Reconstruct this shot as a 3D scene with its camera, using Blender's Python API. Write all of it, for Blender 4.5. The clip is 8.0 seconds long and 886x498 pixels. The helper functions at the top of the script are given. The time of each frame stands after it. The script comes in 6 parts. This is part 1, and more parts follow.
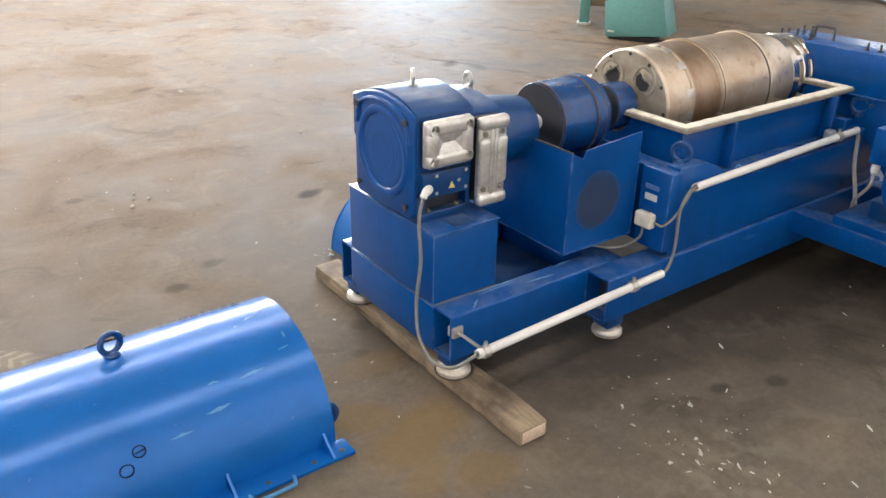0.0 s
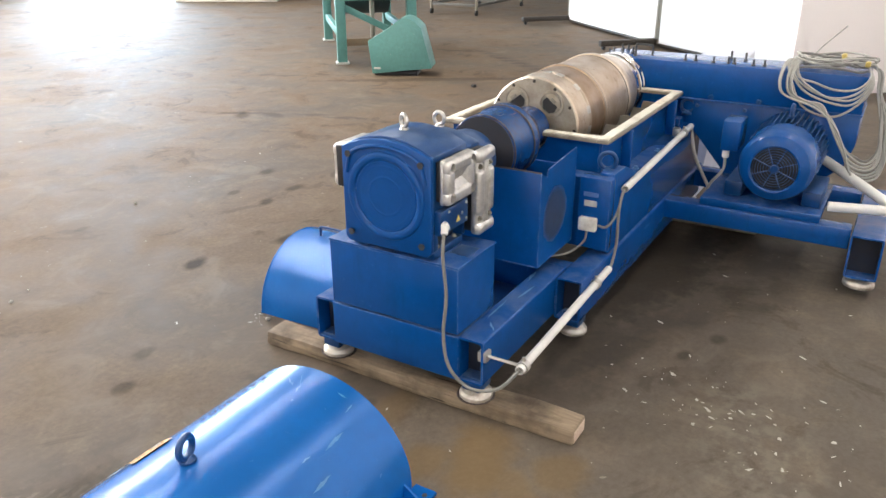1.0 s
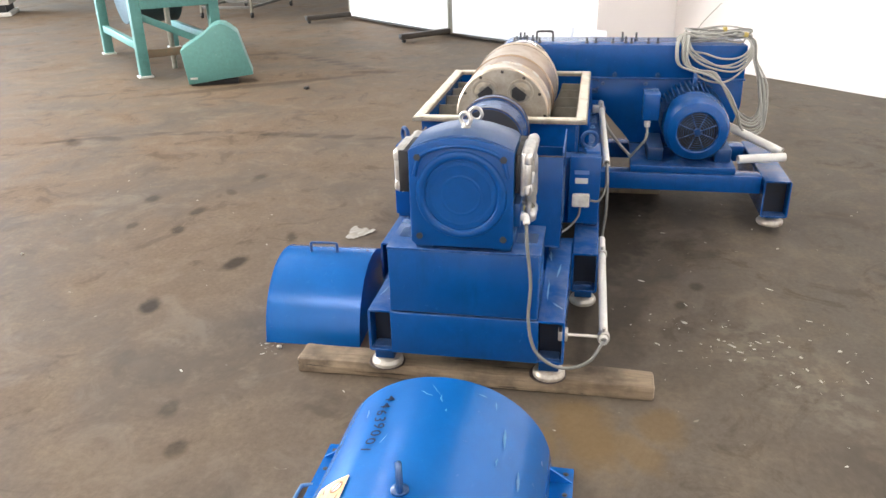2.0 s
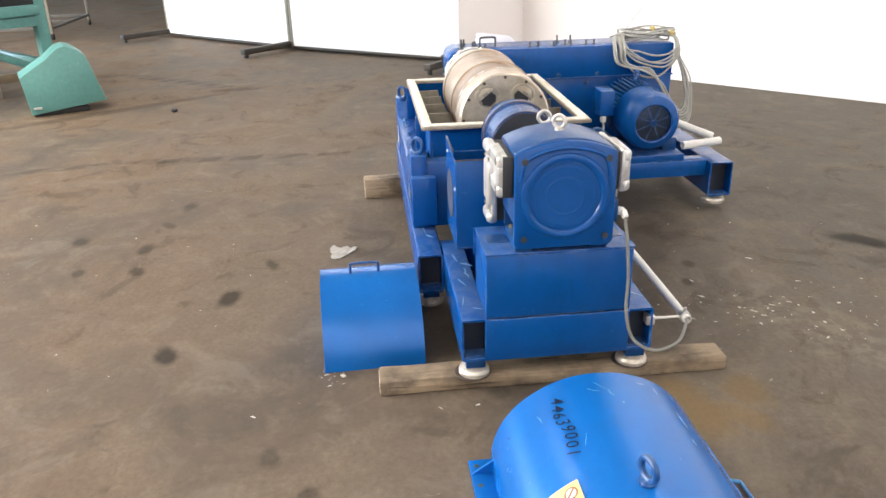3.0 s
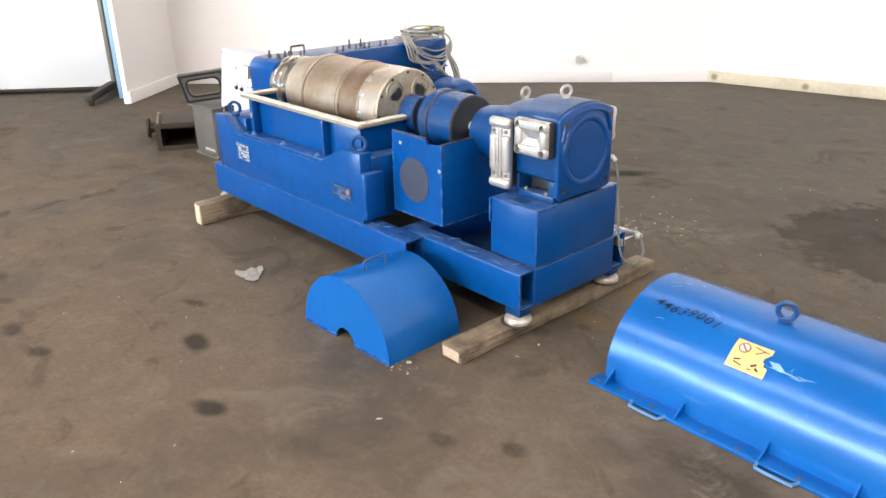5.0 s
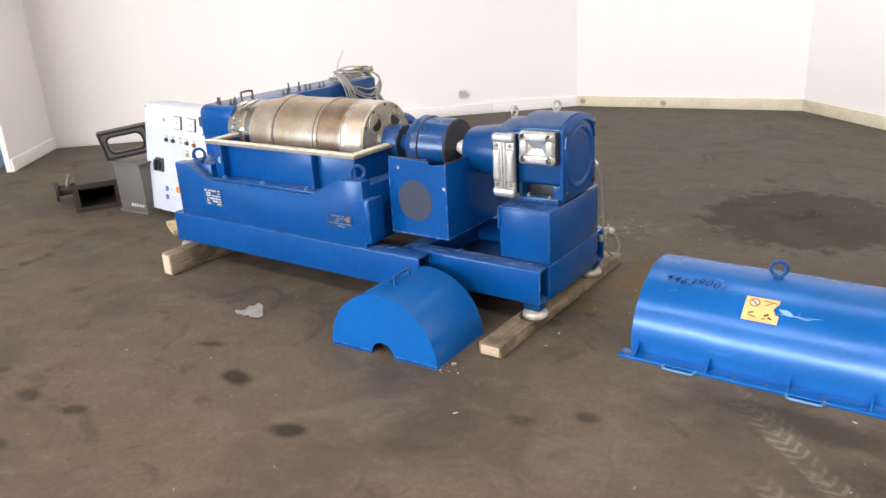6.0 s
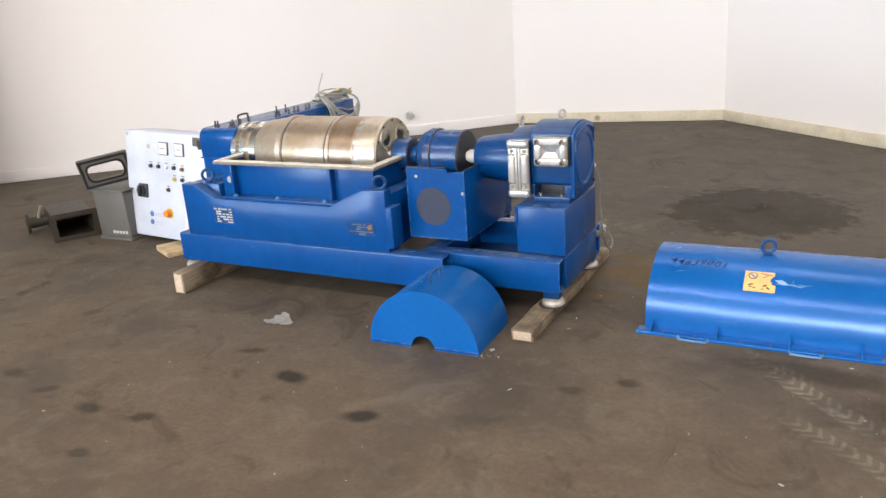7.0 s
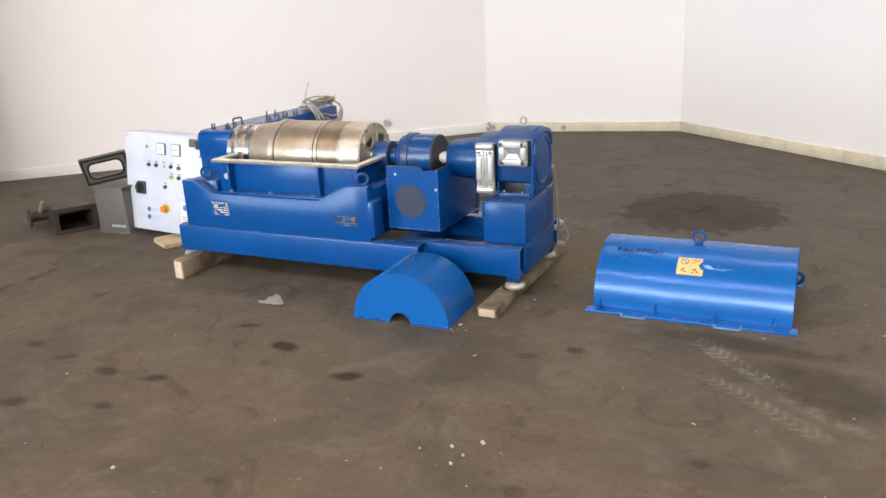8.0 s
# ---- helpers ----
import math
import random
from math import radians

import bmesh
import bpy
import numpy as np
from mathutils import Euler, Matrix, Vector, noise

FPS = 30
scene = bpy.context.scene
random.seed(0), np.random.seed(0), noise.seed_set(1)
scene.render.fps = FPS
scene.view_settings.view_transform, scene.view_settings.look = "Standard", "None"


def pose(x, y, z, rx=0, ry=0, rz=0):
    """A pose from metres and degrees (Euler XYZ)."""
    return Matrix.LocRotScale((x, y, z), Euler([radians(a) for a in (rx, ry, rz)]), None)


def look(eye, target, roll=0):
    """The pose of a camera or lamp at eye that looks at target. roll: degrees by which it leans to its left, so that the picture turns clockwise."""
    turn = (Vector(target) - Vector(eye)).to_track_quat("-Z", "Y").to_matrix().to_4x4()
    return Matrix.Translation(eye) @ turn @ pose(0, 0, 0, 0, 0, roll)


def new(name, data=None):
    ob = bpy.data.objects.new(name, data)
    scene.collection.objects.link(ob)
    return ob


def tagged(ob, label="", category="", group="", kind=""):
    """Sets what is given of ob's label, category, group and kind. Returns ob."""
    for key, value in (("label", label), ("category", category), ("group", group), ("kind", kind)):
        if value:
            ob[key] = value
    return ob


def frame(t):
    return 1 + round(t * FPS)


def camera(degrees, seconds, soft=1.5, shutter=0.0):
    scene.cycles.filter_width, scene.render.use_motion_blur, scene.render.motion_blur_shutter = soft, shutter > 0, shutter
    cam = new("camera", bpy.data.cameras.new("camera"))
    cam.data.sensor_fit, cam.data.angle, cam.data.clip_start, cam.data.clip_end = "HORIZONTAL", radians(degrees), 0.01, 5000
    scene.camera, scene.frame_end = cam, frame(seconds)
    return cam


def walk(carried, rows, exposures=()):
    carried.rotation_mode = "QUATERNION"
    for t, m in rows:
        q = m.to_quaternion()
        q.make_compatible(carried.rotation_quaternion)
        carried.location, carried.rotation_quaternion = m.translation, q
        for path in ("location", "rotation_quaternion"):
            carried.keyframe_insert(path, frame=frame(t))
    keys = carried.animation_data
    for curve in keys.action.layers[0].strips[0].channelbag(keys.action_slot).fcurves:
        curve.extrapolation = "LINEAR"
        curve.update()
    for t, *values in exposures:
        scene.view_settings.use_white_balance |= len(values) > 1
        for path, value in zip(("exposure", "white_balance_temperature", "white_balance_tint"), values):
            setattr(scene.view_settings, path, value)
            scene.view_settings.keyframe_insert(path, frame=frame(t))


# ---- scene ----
cam = camera(59.5, 8.0)
PATH = [
    (0, (0.028, -0.086, 1.521), (1.067, 1.381, 0.643), 1.2),
    (0.5, (-0.337, 0.168, 1.519), (1.013, 1.411, 0.724), 1.1),
    (1, (-0.66, 0.514, 1.536), (0.899, 1.493, 0.754), -0.2),
    (1.2, (-0.796, 0.688, 1.541), (0.83, 1.556, 0.763), 0.2),
    (2.3, (-1.147, 1.752, 1.574), (0.673, 1.979, 0.775), -1.7),
    (2.5, (-1.199, 1.963, 1.594), (0.635, 2.079, 0.803), -1.4),
    (3, (-1.127, 2.449, 1.571), (0.708, 2.318, 0.785), -1.5),
    (3.5, (-1.09, 2.938, 1.571), (0.702, 2.539, 0.777), -1.0),
    (4, (-0.987, 3.368, 1.563), (0.709, 2.656, 0.777), -0.4),
    (4.5, (-0.811, 3.797, 1.559), (0.742, 2.811, 0.774), -0.3),
    (4.7, (-0.792, 3.981, 1.557), (0.706, 2.91, 0.776), -0.6),
    (5.8, (-0.382, 4.796, 1.535), (0.814, 3.346, 0.851), -3.0),
    (6, (-0.345, 4.96, 1.532), (0.792, 3.456, 0.865), -3.3),
    (6.5, (-0.151, 5.234, 1.531), (0.835, 3.613, 0.901), -3.0),
    (7, (-0.047, 5.538, 1.547), (0.894, 3.885, 0.929), -4.1),
    (7.5, (-0.111, 5.83, 1.58), (0.7, 4.11, 0.961), -2.4),
    (8, (-0.299, 6.011, 1.6), (0.585, 4.32, 1.002), -3.0),
]
walk(cam, [(t, look(eye, target, roll)) for t, eye, target, roll in PATH], [(0, 0.38), (1, 0.42), (2.5, 0.60), (3.5, 0.48), (4.5, 0.33), (6.5, -0.14), (8, -0.26)])

# ---------------------------------------------------------------- light
world = bpy.data.worlds.new("hall_sky")
scene.world = world
world.use_nodes = True
wn = world.node_tree
sky = wn.nodes.new("ShaderNodeTexSky")
sky.sky_type, sky.sun_disc, sky.sun_elevation, sky.sun_rotation = "NISHITA", False, radians(40), radians(30)
wn.nodes["Background"].inputs[1].default_value = 0.1
wn.links.new(sky.outputs[0], wn.nodes["Background"].inputs[0])


def area(name, m, w, h, power, color):
    d = bpy.data.lights.new(name, "AREA")
    d.shape, d.size, d.size_y, d.energy, d.color = "RECTANGLE", w, h, power, color
    ob = new(name, d)
    ob.matrix_basis = m
    return ob


HALL_TOP = 6.0
# rows of roof glazing: y, depth, first and last x, pane pitch, bar width, power
GLAZING = [(7.0, 0.9, -3.0, 8.0, 1.0, 0.45, 1250), (-0.3, 0.7, -3.0, 6.2, 1.3, 0.6, 330), (12.5, 0.9, -3.0, 13.0, 1.0, 0.45, 800), (4.3, 1.0, -6.4, -3.4, 4.0, 0.4, 150)]
for gy, gd, ga, gb, _, _, power in GLAZING:
    area("roof_light", pose((ga + gb) / 2, gy, HALL_TOP + 0.3), gb - ga, gd, power, (1.0, 0.93, 0.85))
DOORS = [(11.9, 4.0)]
DOOR_H = 4.4
NORTH = 18.0
for dx, dw in DOORS:
    area("dock_door_lamp", pose(dx, NORTH + 0.1, DOOR_H / 2, -90, 0, 0), dw - 0.05, DOOR_H - 0.05, 1700, (0.60, 0.79, 1.0))
# high window bands in the same wall: first and last x, sill and head, mullion pitch, power, colour
BANDS = [(-5.0, 1.0, 3.7, 5.7, 1.5, 1750, (0.985, 0.96, 0.95)), (2.0, 9.0, 3.9, 5.7, 1.4, 1600, (0.98, 0.955, 0.96))]
for b0, b1, sill, head, _, power, tone in BANDS:
    area("window_lamp", pose((b0 + b1) / 2, NORTH + 0.1, (sill + head) / 2, -90, 0, 0), b1 - b0, head - sill - 0.05, power, tone)


# ---------------------------------------------------------------- materials


def nodes_of(name):
    m = bpy.data.materials.new(name)
    m.use_nodes = True
    t = m.node_tree
    return m, t, t.nodes["Principled BSDF"]


def noise_tex(t, scale, detail=4.0, rough=0.55, coord=None, distortion=0.0):
    n = t.nodes.new("ShaderNodeTexNoise")
    n.inputs["Scale"].default_value = scale
    n.inputs["Detail"].default_value = detail
    n.inputs["Roughness"].default_value = rough
    n.inputs["Distortion"].default_value = distortion
    if coord is not None:
        t.links.new(coord, n.inputs["Vector"])
    return n.outputs["Fac"]


def ramp(t, fac, stops):
    r = t.nodes.new("ShaderNodeValToRGB")
    el = r.color_ramp.elements
    while len(el) < len(stops):
        el.new(0.5)
    for e, (p, c) in zip(el, stops):
        e.position = p
        e.color = (c, c, c, 1) if isinstance(c, (int, float)) else (*c, 1)
    t.links.new(fac, r.inputs[0])
    return r.outputs[0]


def mix(t, fac, a, b, kind="MIX"):
    n = t.nodes.new("ShaderNodeMix")
    n.data_type, n.blend_type = "RGBA", kind
    for sock, v in ((n.inputs[0], fac), (n.inputs[6], a), (n.inputs[7], b)):
        if isinstance(v, bpy.types.NodeSocket):
            t.links.new(v, sock)
        elif isinstance(v, (int, float)):
            sock.default_value = v
        else:
            sock.default_value = (*v, 1)
    return n.outputs[2]


def maths(t, op, a, b=0.0, clamp=False):
    n = t.nodes.new("ShaderNodeMath")
    n.operation, n.use_clamp = op, clamp
    for sock, v in zip(n.inputs, (a, b)):
        if isinstance(v, bpy.types.NodeSocket):
            t.links.new(v, sock)
        else:
            sock.default_value = v
    return n.outputs[0]


def bump(t, b, height, strength, dist=0.002):
    n = t.nodes.new("ShaderNodeBump")
    n.inputs["Strength"].default_value = strength
    n.inputs["Distance"].default_value = dist
    t.links.new(height, n.inputs["Height"])
    t.links.new(n.outputs[0], b.inputs["Normal"])


def coords(t):
    return t.nodes.new("ShaderNodeTexCoord").outputs["Object"]


def paint(name, base, rough=0.4, dirt=(0.03, 0.03, 0.03), dirt_amount=0.35, chips=0.0, chip_color=(0.3, 0.4, 0.55), metal=0.0, spec=0.45, fine=60.0, relief=0.08, edge=0.0, edge_color=(0.16, 0.25, 0.42), runs=0.0, dust_sheen=0.0, uneven=0.18):
    """Painted or plain surface: cloudy tone, dirt, scattered chips, fine grain."""
    m, t, b = nodes_of(name)
    co = coords(t)
    big = noise_tex(t, 3.0, 5, 0.6, co)
    small = noise_tex(t, 26.0, 6, 0.7, co)
    grain = noise_tex(t, fine, 3, 0.6, co)
    lighter = tuple(min(1, c * 1.16) for c in base)
    darker = tuple(c * 0.84 for c in base)
    col = mix(t, ramp(t, big, [(0.3, 0.0), (0.7, 1.0)]), darker, lighter)
    soil = maths(t, "MULTIPLY", ramp(t, maths(t, "MULTIPLY", big, small), [(0.20, 0.0), (0.46, 1.0)]), dirt_amount)
    col = mix(t, soil, col, dirt)
    if chips:
        ch = ramp(t, noise_tex(t, 42.0, 2, 0.5, co, 0.6), [(0.70, 0.0), (0.74, 1.0)])
        col = mix(t, maths(t, "MULTIPLY", ch, chips), col, chip_color)
    if chips:
        mp = t.nodes.new("ShaderNodeMapping")
        mp.inputs["Scale"].default_value = (5, 38, 30)
        mp.inputs["Rotation"].default_value = (0.3, 0.2, 0.5)
        t.links.new(co, mp.inputs[0])
        scr = maths(t, "MULTIPLY", ramp(t, noise_tex(t, 1.0, 4, 0.6, mp.outputs[0]), [(0.66, 0.0), (0.72, 1.0)]), ramp(t, big, [(0.45, 0.0), (0.6, 1.0)]))
        col = mix(t, maths(t, "MULTIPLY", scr, min(1.0, chips * 2)), col, chip_color)
    if runs:
        mp = t.nodes.new("ShaderNodeMapping")
        mp.inputs["Scale"].default_value = (26, 26, 3.5)
        t.links.new(co, mp.inputs[0])
        rn = maths(t, "MULTIPLY", ramp(t, noise_tex(t, 1.0, 5, 0.65, mp.outputs[0]), [(0.5, 0.0), (0.72, 1.0)]), ramp(t, noise_tex(t, 5.0, 3, 0.6, co), [(0.42, 0.0), (0.62, 1.0)]))
        col = mix(t, maths(t, "MULTIPLY", rn, runs), col, dirt)
    if dust_sheen or edge:
        geo = t.nodes.new("ShaderNodeNewGeometry")
        patchy = noise_tex(t, 9.0, 6, 0.7, co, 0.5)
    # upward faces turn paler: settled dust plus overhead sheen put into the colour
    if dust_sheen:
        sp_ = t.nodes.new("ShaderNodeSeparateXYZ")
        t.links.new(geo.outputs["Normal"], sp_.inputs[0])
        up = maths(t, "MULTIPLY", ramp(t, sp_.outputs[2], [(0.75, 0.0), (0.97, 1.0)]), ramp(t, patchy, [(0.40, 0.15), (0.66, 1.0)]))
        col = mix(t, maths(t, "MULTIPLY", up, dust_sheen), col, (0.17, 0.22, 0.30))
    if edge:
        bv = t.nodes.new("ShaderNodeBevel")
        bv.samples = 4
        bv.inputs["Radius"].default_value = 0.007
        dp = t.nodes.new("ShaderNodeVectorMath")
        dp.operation = "DOT_PRODUCT"
        t.links.new(bv.outputs[0], dp.inputs[0])
        t.links.new(geo.outputs["Normal"], dp.inputs[1])
        rim = maths(t, "MULTIPLY", ramp(t, dp.outputs["Value"], [(0.86, 1.0), (0.985, 0.0)]), ramp(t, noise_tex(t, 17.0, 4, 0.65, co), [(0.44, 0.0), (0.60, 1.0)]))
        col = mix(t, maths(t, "MULTIPLY", rim, edge), col, edge_color)
    t.links.new(col, b.inputs["Base Color"])
    r = maths(t, "ADD", rough - uneven * 0.45, maths(t, "MULTIPLY", small, uneven))
    t.links.new(r, b.inputs["Roughness"])
    b.inputs["Metallic"].default_value = metal
    b.inputs["Specular IOR Level"].default_value = spec
    bump(t, b, maths(t, "ADD", grain, maths(t, "MULTIPLY", big, 1.0)), relief, 0.002)
    return m


BLUE = paint("machine_blue_paint", (0.001, 0.064, 0.262), 0.25, (0.001, 0.036, 0.12), 0.35, 0.08, (0.10, 0.26, 0.55), runs=0.35, edge=0.7, dust_sheen=0.4, uneven=0.07, relief=0.05, spec=0.34)
BLUE_PLAIN = paint("smooth_blue_casting", (0.001, 0.058, 0.236), 0.3, (0.001, 0.036, 0.12), 0.35, uneven=0.08, relief=0.06, spec=0.34)
STAINED_BLUE = paint("soot_stained_blue", (0.018, 0.040, 0.100), 0.42, (0.038, 0.036, 0.046), 0.8)
STAIN_FAINT = paint("lightly_stained_blue", (0.006, 0.056, 0.20), 0.34, (0.014, 0.045, 0.13), 0.8)
STAIN_RIM = paint("faintly_stained_blue", (0.012, 0.048, 0.140), 0.4, (0.024, 0.038, 0.085), 0.8)
WORN_BLUE = paint("worn_pale_blue_paint", (0.09, 0.22, 0.42), 0.4, (0.02, 0.10, 0.28), 0.8)
BLUE_DARK = paint("dark_blue_casting_paint", (0.0004, 0.045, 0.172), 0.30, (0.002, 0.018, 0.055), 0.45, 0.08, (0.12, 0.22, 0.4), runs=0.35, edge=0.6, dust_sheen=0.4, uneven=0.06, relief=0.04)
COVER_BLUE = paint("cover_blue_paint", (0.003, 0.118, 0.42), 0.26, (0.001, 0.082, 0.30), 0.45, 0.05, (0.16, 0.42, 0.74), metal=0.15, relief=0.0015, spec=0.5, uneven=0.06)
PULLEY_BLUE = paint("pulley_blue_paint", (0.0005, 0.058, 0.215), 0.24, (0.03, 0.018, 0.010), 0.8, 0.4, (0.25, 0.13, 0.06), spec=0.55, edge=0.9, edge_color=(0.16, 0.08, 0.04))
# greasy dark faces, and the block that acts as shade under the back-drive motor
DARK_FACE = paint("greasy_face_and_shade", (0.025, 0.03, 0.04), 0.5, (0.05, 0.03, 0.02), 0.5)
WHITE = paint("white_plastic", (0.74, 0.73, 0.69), 0.45, (0.35, 0.31, 0.25), 0.4)
GASKET = paint("white_gasket", (0.76, 0.73, 0.64), 0.7, (0.30, 0.24, 0.15), 0.8)
ALU = paint("cast_aluminium", (0.68, 0.665, 0.63), 0.32, (0.20, 0.18, 0.15), 0.7, metal=0.7, runs=0.2)
CHROME = paint("bright_steel", (0.72, 0.70, 0.66), 0.22, (0.4, 0.33, 0.25), 0.5, metal=1.0)
ZINC = paint("zinc_plated_steel", (0.6, 0.58, 0.54), 0.35, (0.3, 0.25, 0.2), 0.4, metal=0.8)
FOOT = paint("dirty_bright_foot", (0.58, 0.55, 0.49), 0.36, (0.22, 0.15, 0.10), 0.9, metal=0.5)
# black rubber parts, and the solids that stand for shade in gaps and hollows
BLACK = paint("black_rubber_and_shade", (0.015, 0.015, 0.016), 0.5, (0.05, 0.05, 0.05), 0.3)
CABLE = paint("grey_cable_sheath", (0.36, 0.36, 0.33), 0.5, (0.2, 0.18, 0.14), 0.4)
CABLE_DARK = paint("dark_cable_sheath", (0.19, 0.19, 0.175), 0.5, (0.1, 0.08, 0.06), 0.4)
PANEL = paint("light_grey_enamel", (0.62, 0.66, 0.76), 0.4, (0.5, 0.5, 0.5), 0.2)
GREY_BOX = paint("grey_hammered_paint", (0.135, 0.13, 0.12), 0.45, (0.09, 0.08, 0.06), 0.5)
DARK_STEEL = paint("dark_brown_steel", (0.042, 0.033, 0.024), 0.5, (0.03, 0.025, 0.02), 0.6)
TEAL_DARK = paint("dark_green_enamel", (0.018, 0.05, 0.062), 0.45, (0.02, 0.03, 0.03), 0.5)
TEAL = paint("green_enamel", (0.115, 0.30, 0.275), 0.4, (0.06, 0.11, 0.10), 0.5, 0.3, (0.35, 0.5, 0.45))
BROWN_EDGE = paint("brown_worn_edge", (0.055, 0.04, 0.036), 0.5, (0.03, 0.02, 0.02), 0.6)
RUST = paint("rusty_steel", (0.28, 0.13, 0.06), 0.7, (0.1, 0.06, 0.04), 0.6)
RUST_BAR = paint("rust_stained_green_bar", (0.17, 0.115, 0.07), 0.7, (0.10, 0.12, 0.09), 1.0)
PARTITION = paint("greased_grey_plate", (0.30, 0.28, 0.23), 0.5, (0.12, 0.10, 0.07), 0.6, metal=0.3)
ORANGE = paint("orange_plastic", (0.85, 0.25, 0.02), 0.4, (0.5, 0.2, 0.05), 0.3)
YELLOW = paint("yellow_plastic", (0.75, 0.6, 0.03), 0.4)
STICKER_PALE = paint("faded_orange_print", (0.88, 0.52, 0.20), 0.45, (0.75, 0.36, 0.08), 0.6)
STICKER = paint("orange_sticker", (0.84, 0.50, 0.22), 0.45, (0.62, 0.30, 0.06), 0.5)
FLANGE_GREY = paint("scraped_flange_edge", (0.30, 0.27, 0.22), 0.5, (0.10, 0.08, 0.06), 0.7, metal=0.2)
YELLOW_TAPE = paint("faded_yellow_tape", (0.55, 0.42, 0.12), 0.6)
WORN_SCRIPT = paint("faint_grey_print", (0.44, 0.46, 0.52), 0.6, (0.6, 0.62, 0.7), 0.8)
STICKER_FADED = paint("faded_yellow_label", (0.66, 0.62, 0.50), 0.6, (0.62, 0.62, 0.62), 0.6)
CRUMB = paint("pale_floor_grit", (0.46, 0.44, 0.39), 0.8, (0.2, 0.18, 0.15), 0.6)
SCUFF = paint("pale_scuffed_paint", (0.26, 0.44, 0.66), 0.5, (0.05, 0.2, 0.5), 0.8)
SCUFF_FAINT = paint("rubbed_blue_paint", (0.07, 0.25, 0.50), 0.45)
FILM = paint("dirty_clear_film", (0.34, 0.32, 0.28), 0.3, (0.16, 0.14, 0.11), 0.6)
PAPER = paint("crumpled_white_paper", (0.55, 0.56, 0.54), 0.8, (0.4, 0.37, 0.3), 0.4)
SIGN_BLUE = paint("blue_print", (0.09, 0.18, 0.44), 0.5)
INK = paint("black_marker_ink", (0.006, 0.012, 0.035), 0.85, spec=0.1)
# near-black blue that paints the shade inside the open tube ends
TUBE_SHADE = paint("dark_blue_tube_shade", (0.006, 0.012, 0.028), 0.6, (0.02, 0.016, 0.012), 0.6)
GRAPHITE = paint("dark_print", (0.05, 0.05, 0.05), 0.5)
TAPE = paint("pale_blue_edge", (0.32, 0.52, 0.75), 0.6)
WORN_PRINT = paint("worn_grey_print", (0.15, 0.18, 0.23), 0.5, (0.04, 0.06, 0.10), 0.9)
SMUDGE = paint("grey_wall_smudge", (0.62, 0.59, 0.57), 0.7, (0.42, 0.40, 0.39), 0.9)
GLASS_WHITE = paint("meter_face", (0.8, 0.8, 0.78), 0.25)


def make_steel():
    m, t, b = nodes_of("worn_stainless_bowl")
    co = coords(t)
    mp = t.nodes.new("ShaderNodeMapping")
    mp.inputs["Scale"].default_value = (60, 2, 2)
    t.links.new(co, mp.inputs[0])
    turned = noise_tex(t, 4.0, 4, 0.6, mp.outputs[0])
    big = noise_tex(t, 4.5, 5, 0.65, co)
    spots = noise_tex(t, 30.0, 5, 0.7, co)
    col = mix(t, ramp(t, big, [(0.36, 0.0), (0.62, 1.0)]), (0.66, 0.59, 0.50), (0.53, 0.42, 0.305))
    col = mix(t, ramp(t, spots, [(0.56, 0.0), (0.72, 0.7)]), col, (0.24, 0.17, 0.10))
    sep = t.nodes.new("ShaderNodeSeparateXYZ")
    t.links.new(co, sep.inputs[0])
    band = ramp(t, maths(t, "MULTIPLY", maths(t, "SUBTRACT", sep.outputs[0], 2.2), 1.0), [(0.0, 0.0), (0.23, 0.0), (0.25, 1.0), (0.385, 0.95), (0.41, 0.3), (0.70, 0.45), (0.74, 0.15)])
    col = mix(t, maths(t, "MULTIPLY", band, maths(t, "ADD", 0.35, big)), col, (0.25, 0.15, 0.08))
    t.links.new(col, b.inputs["Base Color"])
    b.inputs["Metallic"].default_value = 0.72
    t.links.new(maths(t, "ADD", 0.22, maths(t, "MULTIPLY", big, 0.26)), b.inputs["Roughness"])
    bump(t, b, turned, 0.08, 0.001)
    return m


def make_end_steel():
    m, t, b = nodes_of("dull_machined_steel")
    co = coords(t)
    big = noise_tex(t, 9.0, 6, 0.7, co)
    col = mix(t, ramp(t, big, [(0.35, 0.0), (0.65, 1.0)]), (0.50, 0.46, 0.38), (0.32, 0.27, 0.20))
    t.links.new(col, b.inputs["Base Color"])
    b.inputs["Metallic"].default_value = 0.6
    b.inputs["Roughness"].default_value = 0.42
    bump(t, b, big, 0.15, 0.001)
    return m


